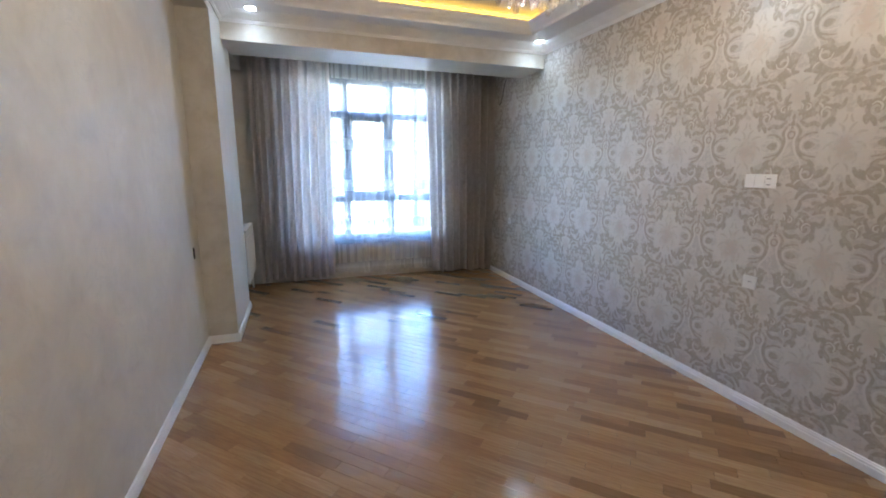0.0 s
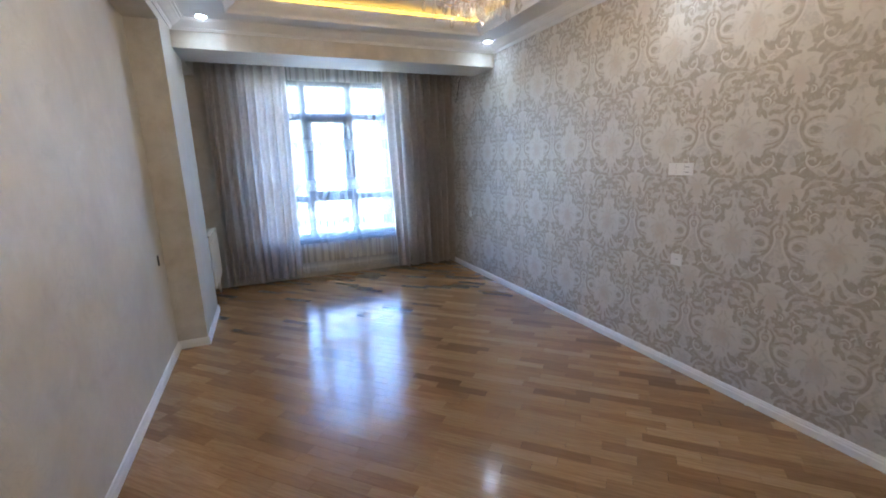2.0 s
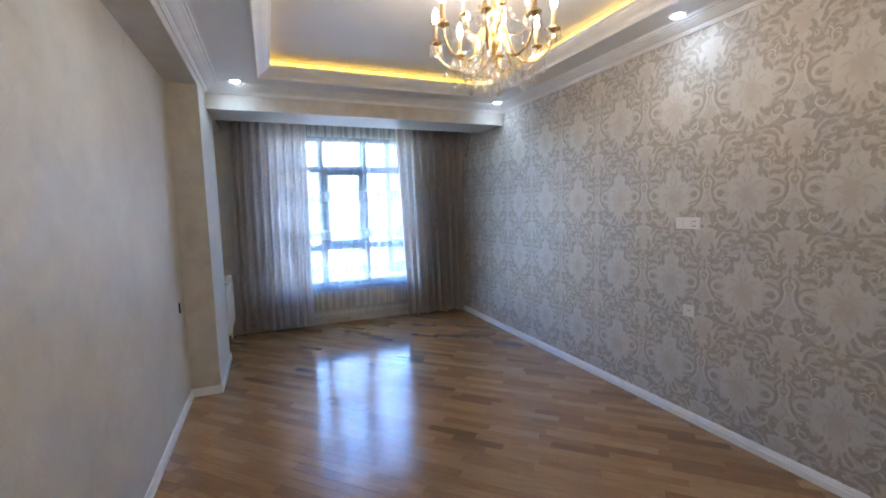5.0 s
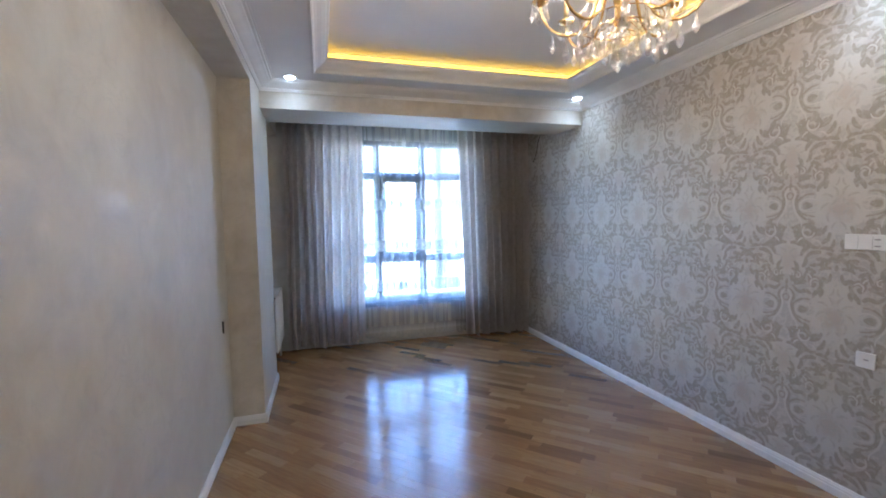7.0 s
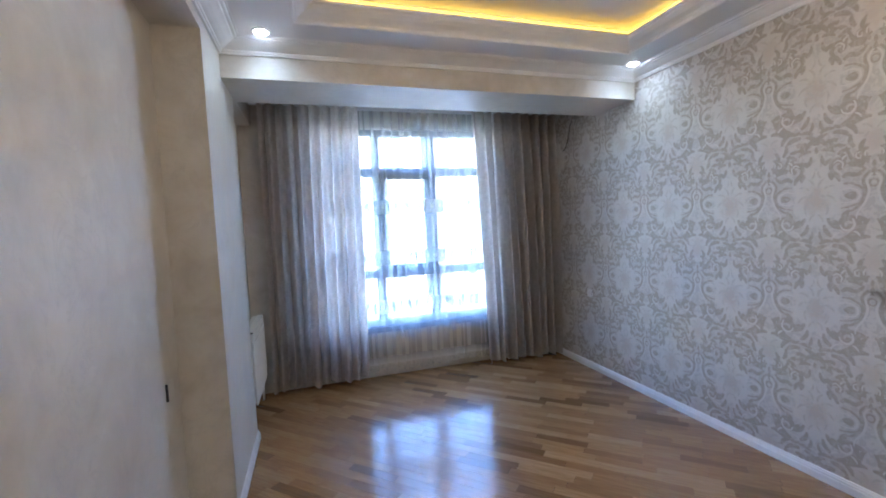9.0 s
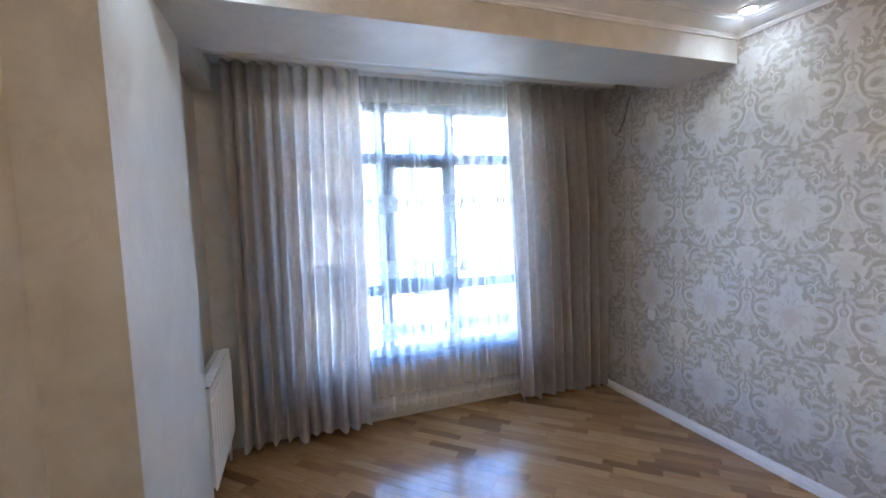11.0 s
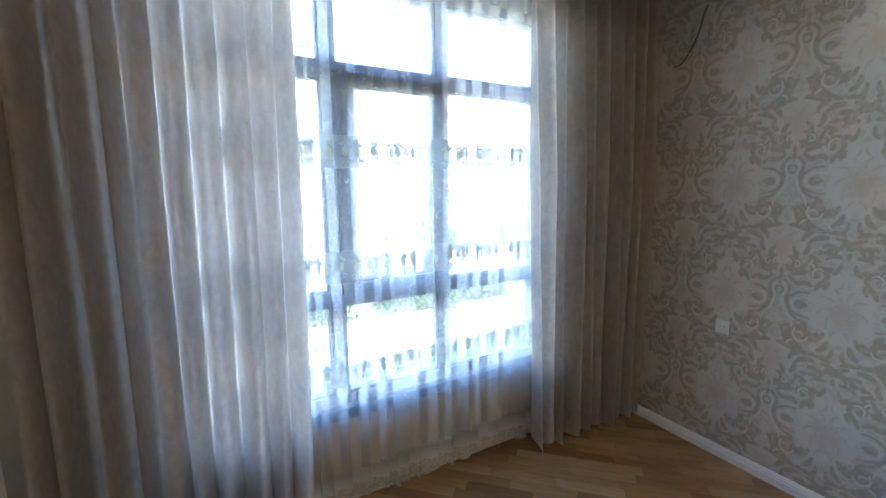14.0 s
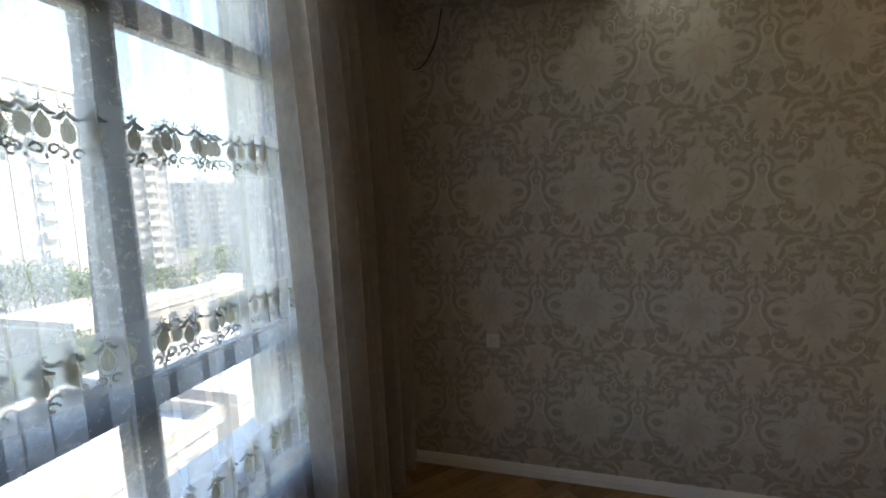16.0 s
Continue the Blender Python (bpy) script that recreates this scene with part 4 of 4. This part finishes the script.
def build_low(name, label, x0, x1, y0, y1, top, mat, roof):
    t = thing(name, label, "building", "", ((x0 + x1) / 2, (y0 + y1) / 2, Z_G))
    w, d, h = (x1 - x0) / 2, (y1 - y0) / 2, top - Z_G
    bm = bmesh.new()
    box(bm, -w, w, -d, d, -0.3, h)
    part("wall", bm, mat, t)
    bm = bmesh.new()
    box(bm, -w - 0.3, w + 0.3, -d - 0.3, d + 0.3, h, h + 0.18)
    part("roof", bm, roof, t)
    bm = bmesh.new()
    for a in ((-w - 0.3, w + 0.3, -d - 0.3, -d - 0.05), (-w - 0.3, w + 0.3, d + 0.05, d + 0.3), (-w - 0.3, -w - 0.05, -d - 0.05, d + 0.05), (w + 0.05, w + 0.3, -d - 0.05, d + 0.05)):
        box(bm, *a, h + 0.18, h + 0.75)
    part("parapet", bm, mat, t)
    n = max(3, int(2 * w / 2.6))
    for side in (-1, 1):
        for i in range(n):
            bm = bmesh.new()
            bx = -w + 2 * w * (i + 0.5) / n
            box(bm, bx - 0.6, bx + 0.6, side * d - 0.05, side * d + 0.05, h - 2.3, h - 0.8)
            part("window", bm, M_TOWER_GLASS, t)


def build_tree(x, y, h, seed):
    rng = random.Random(seed)
    t = thing("tree", "leafy green street tree", "tree", "trees below the window", (x, y, Z_G))
    bm = bmesh.new()
    tube(bm, [(0, 0, -0.2), (0.1, 0, h * 0.3), (0.0, 0.1, h * 0.55), (0.1, 0.1, h * 0.8)], [0.22, 0.16, 0.11, 0.04], 8)
    limbs = []
    for k in range(7):
        a, z = k * 2.4, h * (0.32 + 0.06 * k)
        e = Vector((math.cos(a) * h * 0.25, math.sin(a) * h * 0.25, z + h * 0.2))
        tube(bm, [(0.05, 0.05, z), (e.x * 0.5, e.y * 0.5, z + h * 0.12), e], [0.08, 0.05, 0.02], 6)
        limbs.append(e)
    part("trunk", bm, M_BARK, t, smooth=True)
    limbs += [Vector((0, 0, h * 0.9)), Vector((0, 0, h * 0.7))]
    vs, fs = [], []
    for e in limbs:
        for _ in range(150):
            c = e + Vector((rng.gauss(0, 1), rng.gauss(0, 1), rng.gauss(0, 0.8))) * h * 0.085
            q = Euler((rng.uniform(0, 6), rng.uniform(0, 6), rng.uniform(0, 6))).to_matrix()
            s = rng.uniform(0.12, 0.24)
            i = len(vs)
            vs += [c + q @ Vector(p) * s for p in ((-1, 0, 0), (0, -0.5, 0.1), (1, 0, 0), (0, 0.5, 0.1))]
            fs.append((i, i + 1, i + 2, i + 3))
    me = bpy.data.meshes.new("crown")
    me.from_pydata(vs, [], fs)
    me.materials.append(M_LEAVES)
    crown = new("crown", me)
    crown.parent = t


def build_outside():
    bm = bmesh.new()
    box(bm, -1500, 1500, Y_W + 0.3, 3000, Z_G - 1, Z_G)
    structure("ground", bm, M_GROUND, "city ground far below, asphalt and green", "ground")
    bm = bmesh.new()
    box(bm, -40, 45, Y_W + 26, Y_W + 34, Z_G - 0.5, Z_G + 0.03)
    structure("road", bm, plain("asphalt", (0.055, 0.055, 0.058), 0.85, vary=0.2, scale=2.0), "asphalt street below the window", "road")
    build_tower("apartment_tower", "pale apartment tower with rows of balconies", 27.5, 88, 28, 18, 12, M_RENDERED, 36.0, 10)
    build_tower("apartment_tower", "pale tall apartment tower beside the street", 9.0, 78, 17, 16, 14, M_RENDERED_2, -6.0, 6)
    build_tower("apartment_tower", "white apartment tower farther off", 38.0, 140, 18, 16, 12, M_BALCONY, 20.0, 6)
    build_tower("apartment_tower", "pale distant apartment block in haze", 46.0, 210, 30, 20, 9, M_RENDERED, 10.0, 8)
    build_tower("apartment_tower", "sand coloured apartment block", -12.0, 95, 26, 18, 10, M_RENDERED_2, 0.0, 8)
    build_tower("apartment_tower", "pale distant apartment block in haze", 60.0, 190, 36, 20, 8, M_RENDERED_2, -10.0, 8)
    build_low("low_building", "low building with a flat white roof", 3.0, 12.5, 20.5, 30.5, -8.2, M_RENDERED, M_WHITE_ROOF)
    build_low("low_building", "low shed with a flat white roof", 15.5, 27.0, 22.0, 33.0, -9.0, M_BALCONY, M_WHITE_ROOF)
    build_low("low_building", "low building with a flat white roof across the street", -9.0, 4.0, 44.0, 56.0, -8.5, M_RENDERED, M_WHITE_ROOF)
    build_low("low_building", "long low building with a pale roof", 22.0, 48.0, 44.0, 54.0, -8.0, M_RENDERED_2, M_WHITE_ROOF)
    rng = random.Random(5)
    for k in range(14):
        x, y = at_bearing(27 + 1.7 * k + rng.uniform(-0.6, 0.6), rng.uniform(58, 82))
        build_tree(x, y, rng.uniform(7.5, 10.5), 90 + k)
    for k, (x, y) in enumerate(((-1.5, 29), (1.0, 38.5), (7.5, 41), (14, 42.5), (20, 39.5), (26, 41), (-7, 33), (33, 38), (40, 42), (12.6, 36), (47, 47), (55, 58))):
        build_tree(x + rng.uniform(-1, 1), y + rng.uniform(-1, 1), rng.uniform(5.0, 7.5), 40 + k)


build_outside()


# ---- parquet strips ----
def build_parquet():
    L, W, T, g = 0.36, 0.072, 0.014, 0.0006
    floor_ob = bpy.data.objects["floor"]
    bm = bmesh.new()
    box(bm, -L / 2 + g, L / 2 - g, -W / 2 + g, W / 2 - g, -T, 0)
    me = done("parquet_strip", bm, M_OAK)
    turn = Matrix.Rotation(radians(-45), 4, "Z")
    rng = random.Random(12)
    near, rest = [], []
    for r in range(-75, 76):
        off = rng.uniform(0, L)
        for k in range(-16, 17):
            c = turn @ Vector((k * L + off, r * W, 0)) + Vector((-1.7, 2.6, 0))
            if X_L - 0.12 < c.x < X_R + 0.12 and Y_B - 0.12 < c.y < Y_W + 0.12:
                inside = X_L + 0.3 < c.x < -0.3 and 2.35 < c.y < 5.6
                (near if inside else rest).append((c, 0.0))
    near.sort(key=lambda q: abs(q[0].y - 4.2) + 0.4 * abs(q[0].x + 1.9))
    rest += near[300:]
    for c, dz in near[:300]:
        s = new("parquet_strip", me)
        s.matrix_basis = Matrix.Translation((c.x, c.y, dz)) @ turn
        s.parent = floor_ob
    vs, fs = [], []
    base = [v.co.copy() for v in me.vertices]
    polys = [tuple(p.vertices) for p in me.polygons]
    for c, dz in rest:
        i = len(vs)
        m = Matrix.Translation((c.x, c.y, dz)) @ turn
        vs += [m @ v for v in base]
        fs += [tuple(i + k for k in p) for p in polys]
    joined = bpy.data.meshes.new("parquet_field")
    joined.from_pydata(vs, [], fs)
    joined.materials.append(M_OAK_JOINED)
    f = new("parquet_field", joined)
    f.parent = floor_ob
    tagged(f, kind="stuff")


build_parquet()


# ---- damask print on the papered wall ----
class Damask:
    """One repeat of the print: flat ribbons and leaves, each at its own small height over the paper."""

    def __init__(self):
        self.sets = {"half_tone": ([], []), "taupe": ([], []), "cream": ([], [])}
        self.level = {"half_tone": 0, "taupe": 0, "cream": 0}

    def sheet(self, kind, pts, faces):
        vs, fs = self.sets[kind]
        self.level[kind] += 1
        lift = {"half_tone": 0.0003, "taupe": 0.0020, "cream": 0.0037}[kind] + 0.000007 * self.level[kind]
        i = len(vs)
        vs += [(lift, x, z) for x, z in pts]
        fs += [tuple(i + k for k in f) for f in faces]

    def ribbon(self, path, width, sign, tones=(("half_tone", 0.010), ("taupe", 0.0))):
        n = len(path)
        for kind, extra in tones:
            pts = []
            for k, p in enumerate(path):
                d = path[min(k + 1, n - 1)] - path[max(k - 1, 0)]
                d = Vector((-d.y, d.x)).normalized()
                t = k / (n - 1)
                w = 0.5 * (width * (0.25 + 0.75 * math.sin(math.pi * min(1, t * 0.8 + 0.15))) + extra)
                pts += [(sign * (p.x + d.x * w), p.y + d.y * w), (sign * (p.x - d.x * w), p.y - d.y * w)]
            self.sheet(kind, pts, [(2 * k, 2 * k + 1, 2 * k + 3, 2 * k + 2) for k in range(n - 1)])

    def leaf(self, x, z, length, width, angle, sign, kinds=("half_tone", "taupe")):
        for kind in kinds:
            grow = 0.004 if kind == "half_tone" else 0.0
            c, s = math.cos(angle), math.sin(angle)
            pts = []
            for k in range(10):
                a = 2 * math.pi * k / 10
                u = (length * 0.5 + grow) * math.cos(a)
                v = (width * 0.5 + grow) * math.sin(a) * (1.15 - 0.45 * math.cos(a))
                pts.append((sign * (x + u * c - v * s), z + u * s + v * c))
            self.sheet(kind, pts, [tuple(range(10))])

    def comma(self, x, z, length, width, angle, sign, tones=(("half_tone", 0.008), ("taupe", 0.0))):
        """A short bowed leaf, thick at one end."""
        c, s = math.cos(angle), math.sin(angle)
        path = []
        for k in range(8):
            t = k / 7 - 0.5
            u, v = t * length, 0.30 * length * (0.25 - t * t) * 2
            path.append(Vector((x + u * c - v * s, z + u * s + v * c)))
        self.ribbon(path, width, sign, tones)

    def curve(self, pts, width, tones=(("half_tone", 0.010), ("taupe", 0.0))):
        p = [Vector(q) for q in pts]
        path = []
        for i in range(len(p) - 1):
            p0, p1, p2, p3 = p[max(i - 1, 0)], p[i], p[i + 1], p[min(i + 2, len(p) - 1)]
            for k in range(5):
                t = k / 5
                path.append(0.5 * ((2 * p1) + (p2 - p0) * t + (2 * p0 - 5 * p1 + 4 * p2 - p3) * t * t + (3 * p1 - p0 - 3 * p2 + p3) * t ** 3))
        path.append(p[-1])
        for sign in (1, -1):
            self.ribbon(path, width, sign, tones)

    def scroll(self, cx, cz, r0, r1, a0, a1, width, tail=(), lobes=5):
        """A spiral that opens out, runs on into a tail and carries acanthus lobes on its outer side."""
        n = 22
        path = []
        for k in range(n + 1):
            t = k / n
            a, r = radians(a0 + (a1 - a0) * t), r0 + (r1 - r0) * t
            path.append(Vector((cx + r * math.cos(a), cz + r * math.sin(a))))
        full = list(path)
        ends = [path[-1]] + [Vector(q) for q in tail]
        for i in range(len(ends) - 1):
            p0, p1, p2, p3 = (path[-3] if i == 0 else ends[i - 1]), ends[i], ends[i + 1], ends[min(i + 2, len(ends) - 1)]
            for k in range(1, 6):
                t = k / 5
                full.append(0.5 * ((2 * p1) + (p2 - p0) * t + (2 * p0 - 5 * p1 + 4 * p2 - p3) * t * t + (3 * p1 - p0 - 3 * p2 + p3) * t ** 3))
        for sign in (1, -1):
            self.ribbon(full, width, sign)
            self.leaf(path[0].x, path[0].y, width * 1.1, width * 0.9, 0.5, sign)
            for k in range(lobes):
                q = path[int(n * (0.42 + 0.56 * k / max(1, lobes - 1)))]
                out = math.atan2(q.y - cz, q.x - cx)
                turn = 0.7 if a1 > a0 else -0.7
                self.leaf(q.x + math.cos(out) * width * 0.7, q.y + math.sin(out) * width * 0.7, width * 1.7, width * 0.8, out + turn, sign)


def draw_damask():
    d = Damask()
    h = PAPER_W / 2
    cream = (("cream", 0.0),)
    d.scroll(0.150, -0.158, 0.014, 0.054, 330, -60, 0.032, [(0.140, -0.232), (0.108, -0.246), (0.082, -0.236)], 4)
    d.scroll(0.108, 0.168, 0.012, 0.044, -60, 250, 0.030, [], 3)
    d.scroll(0.196, 0.206, 0.010, 0.032, 200, -150, 0.024, [(0.150, 0.225), (0.138, 0.262)], 3)
    d.scroll(0.088, 0.300, 0.010, 0.028, 60, 330, 0.022, [], 3)
    d.curve([(h - 0.016, 0.122), (h - 0.044, 0.080), (h - 0.034, 0.025), (h - 0.048, -0.035), (h - 0.086, -0.078), (h - 0.118, -0.082)], 0.016)
    d.curve([(0.128, 0.066), (0.172, 0.062), (0.216, 0.024), (0.206, -0.034), (0.160, -0.058), (0.118, -0.066)], 0.013)
    d.curve([(0.124, 0.098), (0.150, 0.116), (0.190, 0.108), (0.224, 0.140)], 0.024)
    # pale strapwork over the scrolls
    d.curve([(h - 0.006, 0.110), (h - 0.028, 0.072), (h - 0.018, 0.020), (h - 0.034, -0.040), (h - 0.066, -0.092), (h - 0.070, -0.125)], 0.011, cream)
    d.curve([(0.112, 0.030), (0.150, 0.040), (0.190, 0.026), (0.200, -0.002), (0.186, -0.028), (0.148, -0.036), (0.108, -0.032)], 0.010, cream)
    d.curve([(0.172, -0.124), (0.180, -0.158), (0.158, -0.186), (0.128, -0.180), (0.116, -0.156)], 0.011, cream)
    d.curve([(0.122, 0.150), (0.126, 0.176), (0.104, 0.194), (0.084, 0.182)], 0.009, cream)
    d.curve([(0.205, 0.190), (0.186, 0.196), (0.184, 0.216), (0.202, 0.226)], 0.008, cream)
    for sign in (1, -1):
        d.leaf(0.160, 0.000, 0.056, 0.036, math.pi, sign)
        for x, z, l, w, a in ((0.088, -0.146, 0.056, 0.026, 2.4), (0.060, -0.188, 0.050, 0.024, 2.1), (0.030, -0.222, 0.040, 0.018, 1.9), (0.022, -0.300, 0.056, 0.026, 0.7),
                              (0.022, 0.300, 0.056, 0.026, -0.7), (0.090, 0.106, 0.046, 0.024, -0.9), (0.226, 0.172, 0.040, 0.020, 0.9), (0.214, 0.256, 0.044, 0.022, 1.3),
                              (0.232, -0.158, 0.046, 0.020, 1.2), (0.204, -0.236, 0.060, 0.028, 0.3), (0.118, -0.290, 0.056, 0.026, -0.4), (0.168, 0.288, 0.046, 0.022, 1.8), (0.040, 0.205, 0.042, 0.020, 2.0),
                              (0.160, -0.272, 0.050, 0.024, -0.9), (0.052, -0.258, 0.046, 0.022, 0.2), (0.056, 0.252, 0.044, 0.020, -0.3), (0.130, 0.236, 0.040, 0.020, 0.4), (0.184, 0.150, 0.044, 0.022, -0.3)):
            d.comma(x, z, l * 1.5, w, a, sign)
        for x, z, l, w, a in ((0.100, -0.212, 0.040, 0.010, 0.6), (0.190, -0.205, 0.040, 0.010, -0.8), (0.135, 0.206, 0.034, 0.009, 0.8), (0.226, 0.214, 0.032, 0.008, 1.4)):
            d.comma(x, z, l, w, a, sign, (("cream", 0.0),))
    # faint flower work inside the medallions
    faint = (("half_tone", 0.0),)
    for sign in (1, -1):
        for x, z, l, w, a in ((0.026, 0.078, 0.060, 0.014, 1.1), (0.062, 0.050, 0.056, 0.014, 0.3), (0.070, -0.010, 0.060, 0.014, -0.7), (0.048, -0.070, 0.060, 0.014, -1.6),
                              (0.020, -0.118, 0.050, 0.012, -1.0), (0.018, 0.128, 0.046, 0.012, 1.9), (0.030, 0.020, 0.050, 0.016, 2.2), (0.026, -0.032, 0.046, 0.014, -2.4),
                              (h - 0.030, 0.300, 0.050, 0.013, 1.2), (h - 0.062, 0.330, 0.046, 0.012, 2.6), (h - 0.030, 0.350, 0.050, 0.013, -0.6)):
            d.comma(x, z, l, w, a, sign, faint)
    for k in range(8):
        a = math.pi * k / 4
        d.leaf(h + 0.017 * math.cos(a), 0.060 + 0.019 * math.sin(a), 0.020, 0.009, a + math.pi / 2, 1)
    d.leaf(h, 0.118, 0.050, 0.020, math.pi / 2, 1)
    d.leaf(h, 0.160, 0.036, 0.014, math.pi / 2, 1)
    d.leaf(0.0, 0.268, 0.040, 0.016, math.pi / 2, 1)
    return d


def build_damask():
    d = draw_damask()
    wall = bpy.data.objects["wall_east"]
    for kind, mat in (("half_tone", M_PRINT_MID), ("taupe", M_PRINT), ("cream", M_PRINT_CREAM)):
        vs, fs = d.sets[kind]
        base, faces = np.array(vs), fs
        spots = [(PAPER_Y + PAPER_W * i, PAPER_Z + PAPER_H * j) for i in range(-5, 9) for j in range(-3, 3)]
        allv = np.concatenate([base * (-1, 1, 1) + (X_R, y, z) for y, z in spots])
        allf = [tuple(k + t * len(base) for k in f) for t in range(len(spots)) for f in faces]
        me = bpy.data.meshes.new("damask_print")
        me.from_pydata(allv.tolist(), [], allf)
        me.materials.append(mat)
        ob = new("damask_print", me)
        ob.parent = wall
        tagged(ob, kind="stuff")


build_damask()
